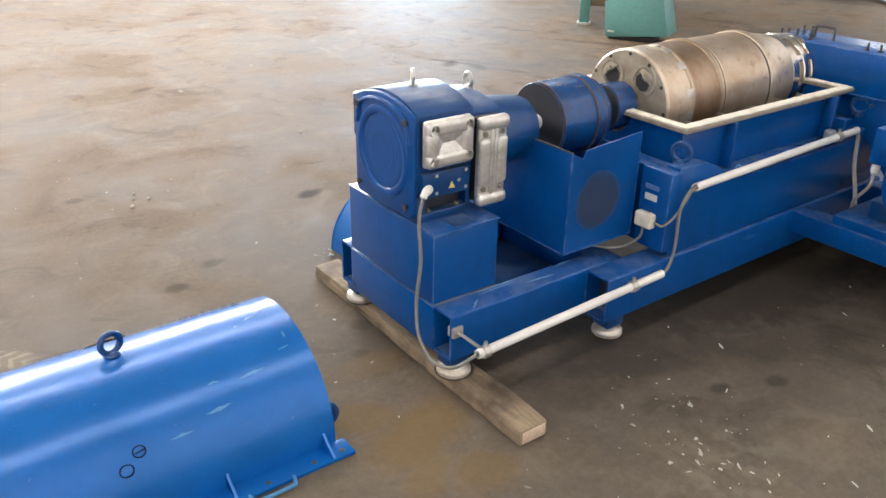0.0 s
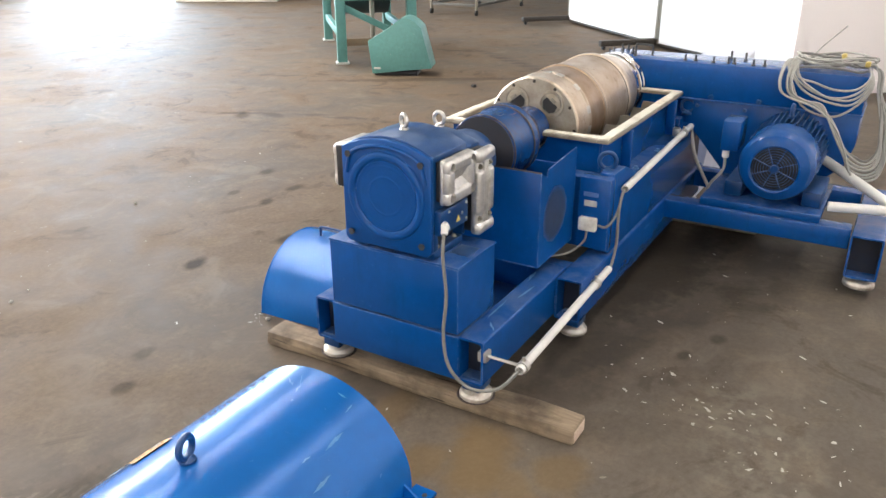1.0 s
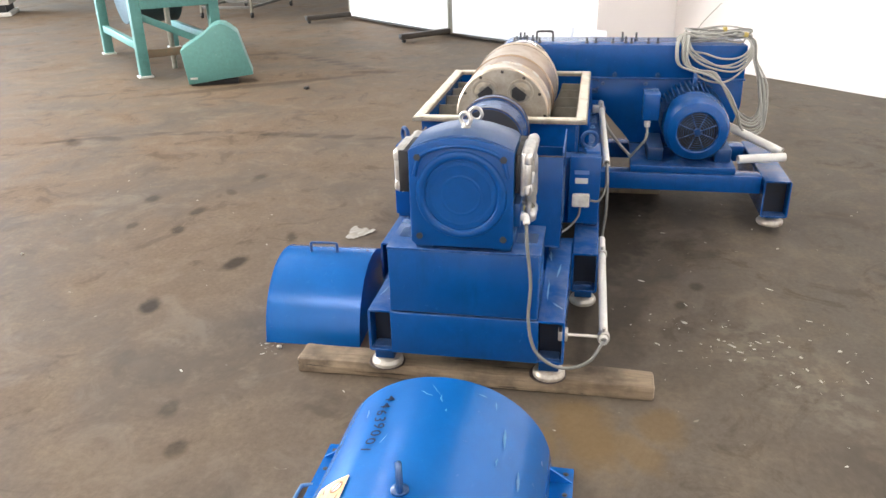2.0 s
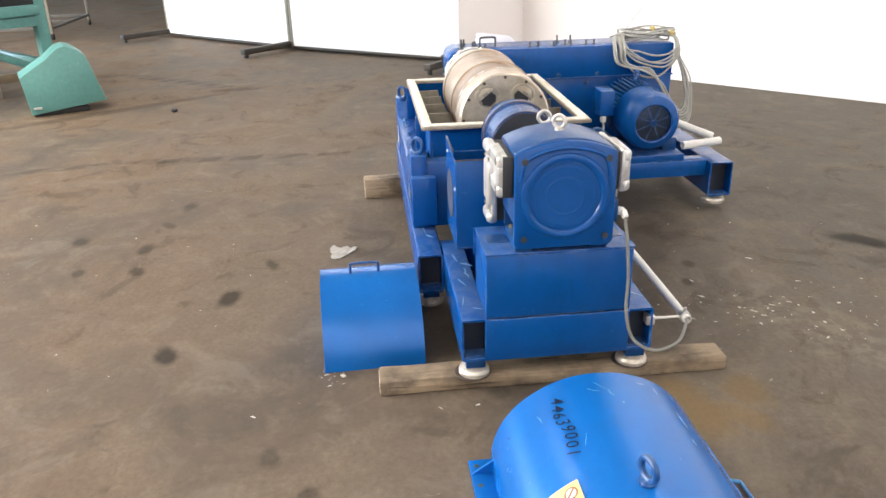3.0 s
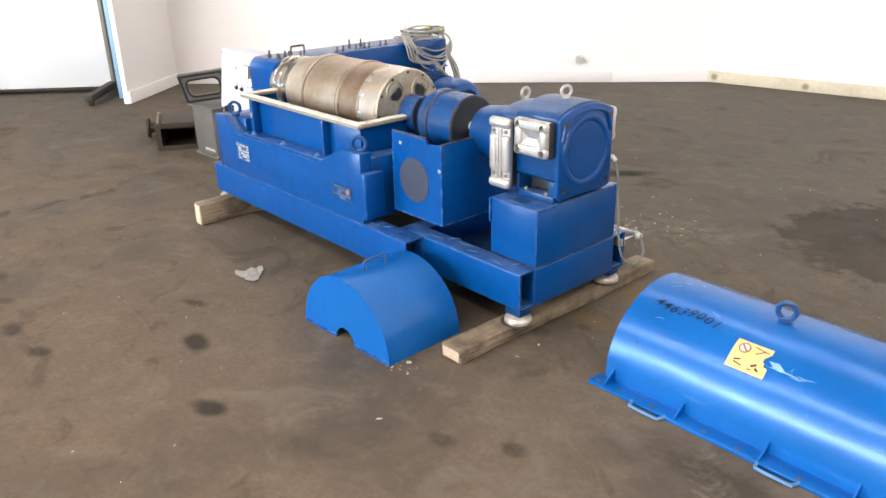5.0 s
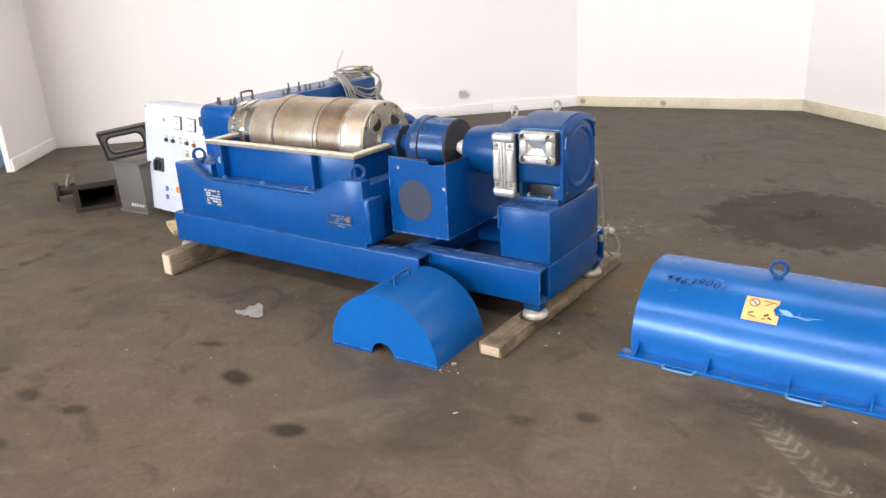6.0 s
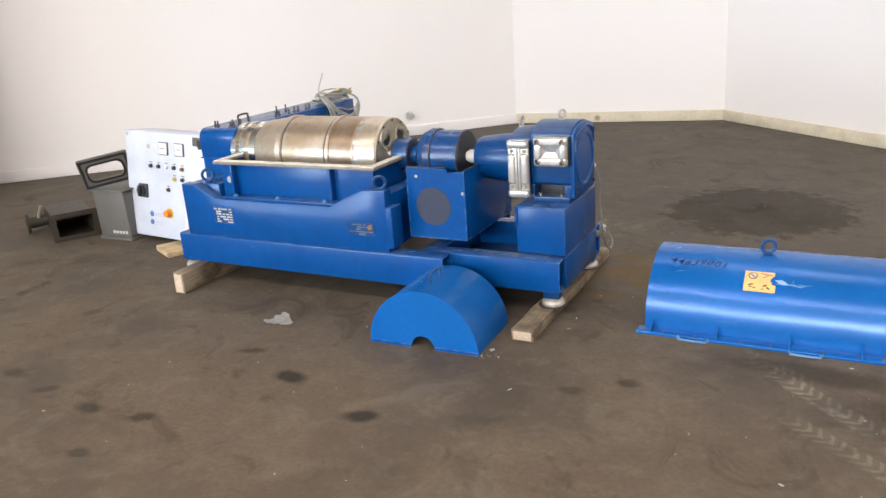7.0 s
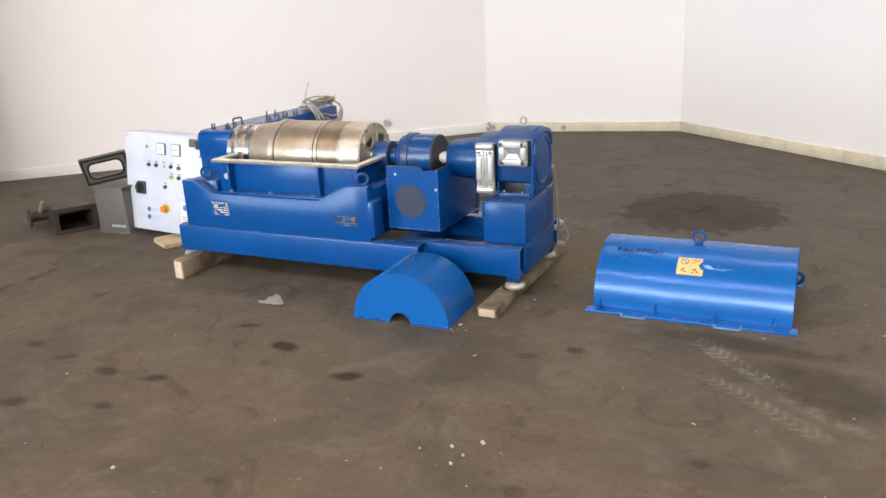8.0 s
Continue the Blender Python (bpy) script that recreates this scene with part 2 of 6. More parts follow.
def make_wood(name, light, dark, soiled=0.8, knots=0.0):
    m, t, b = nodes_of(name)
    co = coords(t)
    mp = t.nodes.new("ShaderNodeMapping")
    mp.inputs["Scale"].default_value = (14, 1.0, 14)
    t.links.new(co, mp.inputs[0])
    grain = noise_tex(t, 3.0, 6, 0.65, mp.outputs[0], 0.5)
    soil = noise_tex(t, 5.0, 5, 0.6, co)
    col = mix(t, ramp(t, grain, [(0.3, 0.0), (0.7, 1.0)]), dark, light)
    col = mix(t, ramp(t, soil, [(0.46, 0.0), (0.68, soiled)]), col, tuple(c * 0.36 for c in dark))
    mp2 = t.nodes.new("ShaderNodeMapping")
    mp2.inputs["Scale"].default_value = (70, 3.5, 70)
    t.links.new(co, mp2.inputs[0])
    crack = ramp(t, noise_tex(t, 1.0, 3, 0.5, mp2.outputs[0], 0.4), [(0.66, 0.0), (0.70, soiled)])
    col = mix(t, crack, col, (0.035, 0.024, 0.015))
    if knots:
        vo = t.nodes.new("ShaderNodeTexVoronoi")
        vo.inputs["Scale"].default_value = 2.6
        t.links.new(co, vo.inputs["Vector"])
        kn = ramp(t, maths(t, "ADD", vo.outputs["Distance"], maths(t, "MULTIPLY", soil, 0.08)), [(0.09, knots), (0.16, 0.0)])
        col = mix(t, kn, col, (0.20, 0.13, 0.07))
    t.links.new(col, b.inputs["Base Color"])
    b.inputs["Roughness"].default_value = 0.75
    bump(t, b, grain, 0.5, 0.002)
    return m


# dark oil spots on the floor: x, y, half length, half width, turn, strength
SPOTS = [(1.615, 3.366, .085, .05, 20, .8), (2.105, 3.20, .095, .055, -10, .75), (2.75, 3.74, .09, .05, 0, .6), (2.46, 3.05, .08, .035, 20, .55), (2.46, 3.71, .07, .04, 30, .5), (0.923, 2.875, .06, .04, 10, .5),
         (2.9, 4.13, .09, .055, 15, .6), (3.39, 3.65, .09, .05, 0, .5), (3.09, 3.70, .07, .035, 40, .45), (2.48, 4.0, .06, .035, 10, .5), (0.033, 3.49, .05, .035, 0, .5), (0.728, 2.737, .05, .035, 10, .45),
         (1.613, 4.25, .05, .03, 0, .4), (4.0, 5.465, .16, .07, 40, .5), (1.465, 5.89, .12, .05, 30, .4), (0.58, 3.9, .06, .04, 0, .4), (1.116, 1.93, .04, .03, 0, .4), (1.218, 2.09, .06, .05, 0, .45),
         (2.35, 0.03, .22, .08, 50, .85), (4.13, 5.25, .16, .08, 80, .5), (6.98, 3.96, .30, .10, 100, .45), (2.2, 1.02, .05, .035, 0, .5), (2.0, 1.10, .05, .03, 0, .5)]
STAIN = [(0.59, 0.01, 0.62, 0.64, 10, .54)]
# dark floor patches; the strong ones under the machine paint in its shade
PATCHES = [(2.35, 1.22, .7, .18, -24, .4), (1.85, 1.36, .45, .10, -20, .5), (2.6, 0.95, .3, .10, -24, .25), (1.85, 1.45, .42, .20, 10, .45), (2.7, 1.5, .95, .38, -6, .75), (2.05, 1.87, .6, .26, 0, .85), (-0.35, 2.75, .34, .2, -40, .45), (0.05, 2.40, .45, .10, -4, .5), (1.6, 1.9, .5, .3, 0, .4), (3.3, 1.1, .6, .3, 0, .3), (0.99, 0.37, .4, .35, 0, .15),
           (6.2, 4.9, .10, 1.3, 35, .4)]
# lighter marks: pale wheel tracks and a rusty wash
PALE = [(-0.05, 2.72, .14, .03, -42, .5), (-0.35, 2.98, .25, .05, -30, .4), (1.55, 0.75, .5, .22, 25, .3)]
RUSTY = [(1.05, 1.46, .24, .12, 20, .5), (0.94, 1.62, .14, .09, -30, .42), (1.12, 1.85, .18, .08, 0, .35), (1.12, 1.22, .12, .09, 0, .4), (0.98, 1.30, .14, .07, 40, .4)]


# pale tyre prints: x, y, half length, half width, turn, strength
TREAD_PRINTS = [(0.05, 2.59, 0.42, 0.055, -43, 0.68), (-0.12, 2.98, 0.36, 0.05, -38, 0.45), (0.20, 2.40, 0.2, 0.05, -40, 0.4)]
# dark tyre tracks
TREADS = [(4.42, 3.55, .07, 0.95, 0, .75), (4.35, 4.75, .06, 0.6, 12, .6), (4.05, 5.5, .05, 0.5, 25, .6), (7.6, 4.7, .12, 1.1, -35, .6)]


def make_floor():
    m, t, b = nodes_of("worn_concrete_floor")
    co = coords(t)
    huge = noise_tex(t, 0.22, 4, 0.55, co)
    big = noise_tex(t, 1.1, 6, 0.62, co, 0.4)
    mid = noise_tex(t, 5.5, 7, 0.68, co)
    fine = noise_tex(t, 45.0, 5, 0.7, co)
    sep = t.nodes.new("ShaderNodeSeparateXYZ")
    t.links.new(co, sep.inputs[0])
    brown = (0.150, 0.106, 0.072)
    grey = (0.122, 0.109, 0.091)
    side = maths(t, "ADD", maths(t, "MULTIPLY", maths(t, "SUBTRACT", sep.outputs[1], 1.6), 0.22), maths(t, "ADD", maths(t, "MULTIPLY", big, 0.9), -0.05), True)
    col = mix(t, side, grey, brown)
    col = mix(t, maths(t, "MULTIPLY", ramp(t, big, [(0.44, 0.0), (0.62, 1.0)]), 0.7), col, (0.058, 0.046, 0.034))
    col = mix(t, maths(t, "MULTIPLY", ramp(t, mid, [(0.48, 0.0), (0.66, 1.0)]), 0.45), col, (0.20, 0.158, 0.113))
    col = mix(t, maths(t, "MULTIPLY", ramp(t, fine, [(0.35, 0.0), (0.70, 1.0)]), 0.4), col, (0.062, 0.052, 0.040))
    mp0 = t.nodes.new("ShaderNodeMapping")
    mp0.inputs["Rotation"].default_value = (0, 0, radians(35))
    mp0.inputs["Scale"].default_value = (0.35, 2.6, 1)
    t.links.new(co, mp0.inputs[0])
    streak = noise_tex(t, 1.6, 6, 0.62, mp0.outputs[0], 0.7)
    col = mix(t, maths(t, "MULTIPLY", ramp(t, streak, [(0.52, 0.0), (0.70, 1.0)]), 0.14), col, (0.155, 0.125, 0.09))
    col = mix(t, maths(t, "MULTIPLY", ramp(t, streak, [(0.28, 1.0), (0.42, 0.0)]), 0.2), col, (0.045, 0.037, 0.029))
    blot = noise_tex(t, 2.6, 7, 0.7, co, 1.1)
    col = mix(t, maths(t, "MULTIPLY", ramp(t, blot, [(0.55, 0.0), (0.63, 1.0)]), 0.55), col, (0.062, 0.050, 0.038))
    col = mix(t, maths(t, "MULTIPLY", ramp(t, blot, [(0.34, 1.0), (0.46, 0.0)]), 0.28), col, (0.20, 0.166, 0.128))
    speck = ramp(t, noise_tex(t, 16.0, 3, 0.5, co, 0.8), [(0.735, 0.0), (0.76, 1.0)])
    col = mix(t, maths(t, "MULTIPLY", speck, 0.5), col, (0.30, 0.27, 0.22))
    warp = maths(t, "ADD", maths(t, "MULTIPLY", noise_tex(t, 9.0, 5, 0.65, co), 1.1), maths(t, "MULTIPLY", big, 0.4))
    def marks(group, soft):
        total = None
        for x, y, a, w, turn, k in group:
            mp = t.nodes.new("ShaderNodeMapping")
            mp.vector_type = "TEXTURE"
            mp.inputs["Location"].default_value = (x, y, 0)
            mp.inputs["Rotation"].default_value = (0, 0, radians(turn))
            mp.inputs["Scale"].default_value = (a, w, 1000)
            t.links.new(co, mp.inputs[0])
            ln = t.nodes.new("ShaderNodeVectorMath")
            ln.operation = "LENGTH"
            t.links.new(mp.outputs[0], ln.inputs[0])
            d = maths(t, "ADD", ln.outputs["Value"], maths(t, "SUBTRACT", warp, 0.75))
            s = t.nodes.new("ShaderNodeMapRange")
            s.interpolation_type = "SMOOTHSTEP"
            s.inputs["From Min"].default_value, s.inputs["From Max"].default_value = 1.0 + soft * 0.35, 1.0 - soft
            s.inputs["To Min"].default_value, s.inputs["To Max"].default_value = 0.0, k
            t.links.new(d, s.inputs["Value"])
            total = s.outputs[0] if total is None else maths(t, "MAXIMUM", total, s.outputs[0])
        return total
    col = mix(t, marks(RUSTY, 0.6), col, (0.17, 0.105, 0.035))
    tread = ramp(t, noise_tex(t, 14.0, 4, 0.6, co), [(0.45, 0.0), (0.6, 1.0)])
    col = mix(t, maths(t, "MULTIPLY", marks(PALE, 0.6), tread), col, (0.25, 0.22, 0.17))
    chevron = None
    for x, y, a, w, turn, k in TREAD_PRINTS:
        mp = t.nodes.new("ShaderNodeMapping")
        mp.vector_type = "TEXTURE"
        mp.inputs["Location"].default_value = (x, y, 0)
        mp.inputs["Rotation"].default_value = (0, 0, radians(turn))
        t.links.new(co, mp.inputs[0])
        uv = t.nodes.new("ShaderNodeSeparateXYZ")
        t.links.new(mp.outputs[0], uv.inputs[0])
        u, v = uv.outputs[0], maths(t, "ABSOLUTE", uv.outputs[1])
        bars = maths(t, "SINE", maths(t, "ADD", maths(t, "MULTIPLY", maths(t, "SUBTRACT", u, maths(t, "MULTIPLY", v, 0.8)), 130.0), maths(t, "MULTIPLY", mid, 9.0)))
        bars = ramp(t, maths(t, "ADD", bars, maths(t, "MULTIPLY", maths(t, "SUBTRACT", fine, 0.5), 3.0)), [(0.0, 0.2), (0.75, 1.0)])
        inside = maths(t, "MULTIPLY", ramp(t, maths(t, "DIVIDE", maths(t, "ABSOLUTE", u), a), [(0.55, 1.0), (1.0, 0.0)]), ramp(t, maths(t, "DIVIDE", v, w), [(0.75, 1.0), (1.0, 0.0)]))
        one = maths(t, "MULTIPLY", maths(t, "MULTIPLY", bars, inside), maths(t, "MULTIPLY", ramp(t, mid, [(0.38, 0.0), (0.58, 1.0)]), k))
        chevron = one if chevron is None else maths(t, "MAXIMUM", chevron, one)
    col = mix(t, chevron, col, (0.27, 0.235, 0.175))
    wv = t.nodes.new("ShaderNodeTexWave")
    wv.inputs["Scale"].default_value, wv.inputs["Distortion"].default_value = 2.2, 4.0
    wv.inputs["Detail Scale"].default_value, wv.bands_direction = 3.0, "DIAGONAL"
    t.links.new(co, wv.inputs["Vector"])
    chev = maths(t, "MULTIPLY", ramp(t, wv.outputs["Fac"], [(0.35, 0.25), (0.6, 1.0)]), marks(TREADS, 0.5))
    col = mix(t, chev, col, (0.045, 0.036, 0.028))
    total = maths(t, "MAXIMUM", marks(SPOTS, 0.6), marks(PATCHES, 0.55))
    total = maths(t, "MAXIMUM", total, marks(STAIN, 0.16))
    col = mix(t, total, col, (0.020, 0.017, 0.014))
    t.links.new(col, b.inputs["Base Color"])
    r = maths(t, "ADD", 0.42, maths(t, "MULTIPLY", mid, 0.5))
    r = maths(t, "ADD", r, maths(t, "MULTIPLY", total, 0.12))
    t.links.new(r, b.inputs["Roughness"])
    t.links.new(maths(t, "ADD", 0.04, maths(t, "MULTIPLY", ramp(t, big, [(0.40, 0.0), (0.62, 1.0)]), 0.22)), b.inputs["Specular IOR Level"])
    bump(t, b, maths(t, "ADD", mid, maths(t, "MULTIPLY", fine, 0.35)), 0.2, 0.004)
    return m


def make_wall(name, base):
    m, t, b = nodes_of(name)
    co = coords(t)
    big = noise_tex(t, 0.8, 4, 0.6, co)
    fine = noise_tex(t, 40.0, 4, 0.6, co)
    col = mix(t, big, tuple(c * 0.96 for c in base), base)
    t.links.new(col, b.inputs["Base Color"])
    b.inputs["Roughness"].default_value = 0.7
    bump(t, b, fine, 0.1, 0.001)
    return m


def make_mesh_disc():
    m, t, b = nodes_of("dark_perforated_mesh")
    co = coords(t)
    v = t.nodes.new("ShaderNodeTexVoronoi")
    v.inputs["Scale"].default_value = 160
    t.links.new(co, v.inputs["Vector"])
    col = mix(t, ramp(t, v.outputs["Distance"], [(0.25, 0.0), (0.45, 1.0)]), (0.016, 0.022, 0.040), (0.034, 0.042, 0.075))
    t.links.new(col, b.inputs["Base Color"])
    b.inputs["Roughness"].default_value = 0.6
    return m


STEEL = make_steel()
END_STEEL = make_end_steel()
WOOD = make_wood("weathered_timber", (0.35, 0.27, 0.18), (0.17, 0.122, 0.078), 0.95)
WOOD_END = make_wood("sawn_end_grain", (0.66, 0.52, 0.40), (0.48, 0.36, 0.26), 0.35)
WOOD_NEW = make_wood("pine_board", (0.62, 0.47, 0.28), (0.46, 0.32, 0.17))
BASEBOARD_WOOD = make_wood("unpainted_baseboard", (0.76, 0.70, 0.55), (0.66, 0.58, 0.43), 0.22, 0.75)
FLOOR = make_floor()
SCREEN = make_wall("white_screen_sheet", (0.94, 0.94, 0.94))
WALL = make_wall("white_wall_paint", (0.90, 0.862, 0.845))
HALL_WALL = make_wall("hall_wall_paint", (0.55, 0.52, 0.47))
ROOF = make_wall("hall_roof_deck", (0.35, 0.34, 0.32))
MESH_DISC = make_mesh_disc()

# ---------------------------------------------------------------- geometry helpers


def merge(bm, tmp, m=None):
    if m is not None:
        bmesh.ops.transform(tmp, matrix=m, verts=tmp.verts)
    me = bpy.data.meshes.new("tmp")
    tmp.to_mesh(me)
    tmp.free()
    bm.from_mesh(me)
    bpy.data.meshes.remove(me)


def box(bm, x0, x1, y0, y1, z0, z1, bev=0.003, m=None, seg=2):
    t = bmesh.new()
    bmesh.ops.create_cube(t, size=1.0)
    for v in t.verts:
        v.co = (x0 + (v.co.x + 0.5) * (x1 - x0), y0 + (v.co.y + 0.5) * (y1 - y0), z0 + (v.co.z + 0.5) * (z1 - z0))
    if bev:
        bmesh.ops.bevel(t, geom=t.edges[:], offset=bev, segments=seg, profile=0.5, affect="EDGES", clamp_overlap=True)
    merge(bm, t, m)


AX = {"x": lambda a, u, v: (a, u, v), "y": lambda a, u, v: (u, a, v), "z": lambda a, u, v: (u, v, a)}


def lathe(bm, profile, c, axis="x", seg=40, m=None, cap=True):
    """Revolve (along, radius) pairs about an axis through c (the two cross coordinates)."""
    t = bmesh.new()
    f = AX[axis]
    rings = []
    for a, r in profile:
        rings.append([t.verts.new(f(a, c[0] + r * math.cos(2 * math.pi * i / seg), c[1] + r * math.sin(2 * math.pi * i / seg))) for i in range(seg)])
    for p, q in zip(rings, rings[1:]):
        for i in range(seg):
            j = (i + 1) % seg
            t.faces.new((p[i], p[j], q[j], q[i]))
    if cap:
        t.faces.new(rings[0])
        t.faces.new(rings[-1])
    bmesh.ops.recalc_face_normals(t, faces=t.faces[:])
    merge(bm, t, m)


def rod(bm, p, q, r, seg=16, bev=0.0):
    p, q = Vector(p), Vector(q)
    d = q - p
    l = d.length
    m = Matrix.Translation(p) @ d.to_track_quat("Z", "Y").to_matrix().to_4x4()
    b = min(bev, r * 0.5, l * 0.3)
    prof = [(0, r), (l, r)] if not b else [(0, r - b), (b, r), (l - b, r), (l, r - b)]
    lathe(bm, prof, (0, 0), "z", seg, m)


def pipe(bm, p, q, r, inner, seg=18):
    p, q = Vector(p), Vector(q)
    d = q - p
    m = Matrix.Translation(p) @ d.to_track_quat("Z", "Y").to_matrix().to_4x4()
    l = d.length
    lathe(bm, [(0, inner), (0, r), (l, r), (l, inner), (0, inner)], (0, 0), "z", seg, m, cap=False)


def prism(bm, pts, axis, a, b, bev=0.0, m=None, seg=2):
    """Extrude a polygon, given in the two cross coordinates, from a to b along an axis."""
    t = bmesh.new()
    f = AX[axis]
    lo = [t.verts.new(f(a, u, v)) for u, v in pts]
    hi = [t.verts.new(f(b, u, v)) for u, v in pts]
    n = len(pts)
    t.faces.new(lo)
    t.faces.new(hi)
    for i in range(n):
        j = (i + 1) % n
        t.faces.new((lo[i], lo[j], hi[j], hi[i]))
    bmesh.ops.recalc_face_normals(t, faces=t.faces[:])
    if bev:
        bmesh.ops.bevel(t, geom=t.edges[:], offset=bev, segments=seg, profile=0.5, affect="EDGES", clamp_overlap=True)
    merge(bm, t, m)


def shell(bm, outer, inner, axis, a, b, m=None):
    """A bent sheet between an outer and an inner line, extruded along an axis."""
    t = bmesh.new()
    f = AX[axis]
    rows = [[t.verts.new(f(s, u, v)) for u, v in line] for line in (outer, inner) for s in (a, b)]
    oa, ob_, ia, ib = rows
    n = len(outer)
    for i in range(n - 1):
        t.faces.new((oa[i], oa[i + 1], ob_[i + 1], ob_[i]))
        t.faces.new((ia[i], ib[i], ib[i + 1], ia[i + 1]))
        t.faces.new((oa[i], ia[i], ia[i + 1], oa[i + 1]))
        t.faces.new((ob_[i], ob_[i + 1], ib[i + 1], ib[i]))
    for i in (0, n - 1):
        t.faces.new((oa[i], ob_[i], ib[i], ia[i]))
    bmesh.ops.recalc_face_normals(t, faces=t.faces[:])
    merge(bm, t, m)


def tube_beam(bm, x0, x1, y0, y1, z0, z1, th=0.008):
    """Hollow rectangular steel section along x with open ends."""
    t = bmesh.new()

    def ring(x, k):
        return [t.verts.new((x, y, z)) for y, z in ((y0 + k, z0 + k), (y1 - k, z0 + k), (y1 - k, z1 - k), (y0 + k, z1 - k))]
    rs = [ring(x0, th), ring(x0, 0), ring(x1, 0), ring(x1, th)]
    for p, q in zip(rs, rs[1:] + rs[:1]):
        for i in range(4):
            j = (i + 1) % 4
            t.faces.new((p[i], p[j], q[j], q[i]))
    bmesh.ops.recalc_face_normals(t, faces=t.faces[:])
    outer = [e for e in t.edges if all(any(abs(v.co.y - yy) < 1e-6 for yy in (y0, y1)) and any(abs(v.co.z - zz) < 1e-6 for zz in (z0, z1)) for v in e.verts) and abs(e.verts[0].co.x - e.verts[1].co.x) > 0.01]
    bmesh.ops.bevel(t, geom=outer, offset=0.01, segments=3, profile=0.5, affect="EDGES")
    merge(bm, t)


def smooth_line(pts, steps=8):
    pts = [Vector(p) for p in pts]
    ext = [2 * pts[0] - pts[1]] + pts + [2 * pts[-1] - pts[-2]]
    out = []
    for a, b, c, d in zip(ext, ext[1:], ext[2:], ext[3:]):
        for k in range(steps):
            s = k / steps
            out.append(0.5 * ((2 * b) + (c - a) * s + (2 * a - 5 * b + 4 * c - d) * s * s + (3 * b - a - 3 * c + d) * s ** 3))
    return out + [pts[-1]]


def sweep(bm, pts, r, seg=8, steps=8, closed=False):
    """A round bar or cable along a smooth line through pts."""
    line = smooth_line(pts, steps) if steps else [Vector(p) for p in pts]
    t = bmesh.new()
    up = Vector((0.013, 0.021, 1))
    rings = []
    n = len(line)
    last = None
    for i, p in enumerate(line):
        d = (line[min(i + 1, n - 1)] - line[max(i - 1, 0)]).normalized()
        side = d.cross(up if last is None else last)
        if side.length < 1e-4:
            side = d.cross(Vector((1, 0.1, 0)))
        side.normalize()
        nor = side.cross(d).normalized()
        last = nor
        rings.append([t.verts.new(p + r * (math.cos(2 * math.pi * k / seg) * side + math.sin(2 * math.pi * k / seg) * nor)) for k in range(seg)])
    for p, q in zip(rings, rings[1:]):
        for k in range(seg):
            j = (k + 1) % seg
            t.faces.new((p[k], p[j], q[j], q[k]))
    t.faces.new(rings[0])
    t.faces.new(rings[-1])
    bmesh.ops.recalc_face_normals(t, faces=t.faces[:])
    merge(bm, t)


def ring(bm, c, R, r, m=None, seg=28, sub=10):
    """A torus in the xz plane about c, turned by m."""
    t = bmesh.new()
    rs = [[t.verts.new(((R + r * math.cos(b)) * math.cos(a), r * math.sin(b), (R + r * math.cos(b)) * math.sin(a))) for b in [2 * math.pi * k / sub for k in range(sub)]] for a in [2 * math.pi * i / seg for i in range(seg)]]
    for i in range(seg):
        p, q = rs[i], rs[(i + 1) % seg]
        for k in range(sub):
            j = (k + 1) % sub
            t.faces.new((p[k], p[j], q[j], q[k]))
    bmesh.ops.recalc_face_normals(t, faces=t.faces[:])
    merge(bm, t, Matrix.Translation(c) @ (m or Matrix.Identity(4)))


INVERSE = {}


def finish(name, bm, material, angle=24):
    for f in bm.faces:
        f.smooth = True
    me = bpy.data.meshes.new(name)
    bm.to_mesh(me)
    bm.free()
    me.set_sharp_from_angle(angle=radians(angle))
    me.materials.append(material)
    return me


def thing(name, m, label, category, group="", world_parts=False):
    """An Empty at a thing's base. world_parts: its parts are given in the place's own metres."""
    ob = new(name)
    ob.empty_display_size = 0.1
    ob.matrix_basis = m
    INVERSE[ob.name] = m.inverted() if world_parts else Matrix.Identity(4)
    return tagged(ob, label, category, group)


def part(name, bm, material, parent, label=""):
    ob = new(name, finish(name, bm, material))
    ob.parent = parent
    ob.matrix_parent_inverse = INVERSE.get(parent.name, Matrix.Identity(4))
    return tagged(ob, label)


def single(name, bm, material, m, label, category, group="", kind=""):
    ob = new(name, finish(name, bm, material))
    ob.matrix_basis = m
    return tagged(ob, label, category, group, kind)


def made(fn, *args, **kw):
    bm = bmesh.new()
    fn(bm, *args, **kw)
    return bm


def boxed(*args, **kw):
    return made(box, *args, **kw)


def lettering(text, size, swell=0.02, slant=0.0, gap=1.0):
    """Outline mesh of a text, centred at its middle, in x and y."""
    cu = bpy.data.curves.new("lettering", "FONT")
    cu.body, cu.size, cu.resolution_u = text, size, 3
    cu.align_x, cu.align_y, cu.offset = "CENTER", "CENTER", size * swell
    cu.shear, cu.space_character = slant, gap
    tmp = new("lettering", cu)
    me = bpy.data.meshes.new_from_object(tmp.evaluated_get(bpy.context.evaluated_depsgraph_get()))
    bpy.data.objects.remove(tmp)
    bm = bmesh.new()
    bm.from_mesh(me)
    bpy.data.meshes.remove(me)
    return bm

# ---------------------------------------------------------------- the hall
WEST, EAST, SOUTH = -9.0, 24.0, -9.0


def slab(name, pts, z0, z1, material):
    return tagged(new(name, finish(name, made(prism, pts, "z", z0, z1), material)), kind="structure")


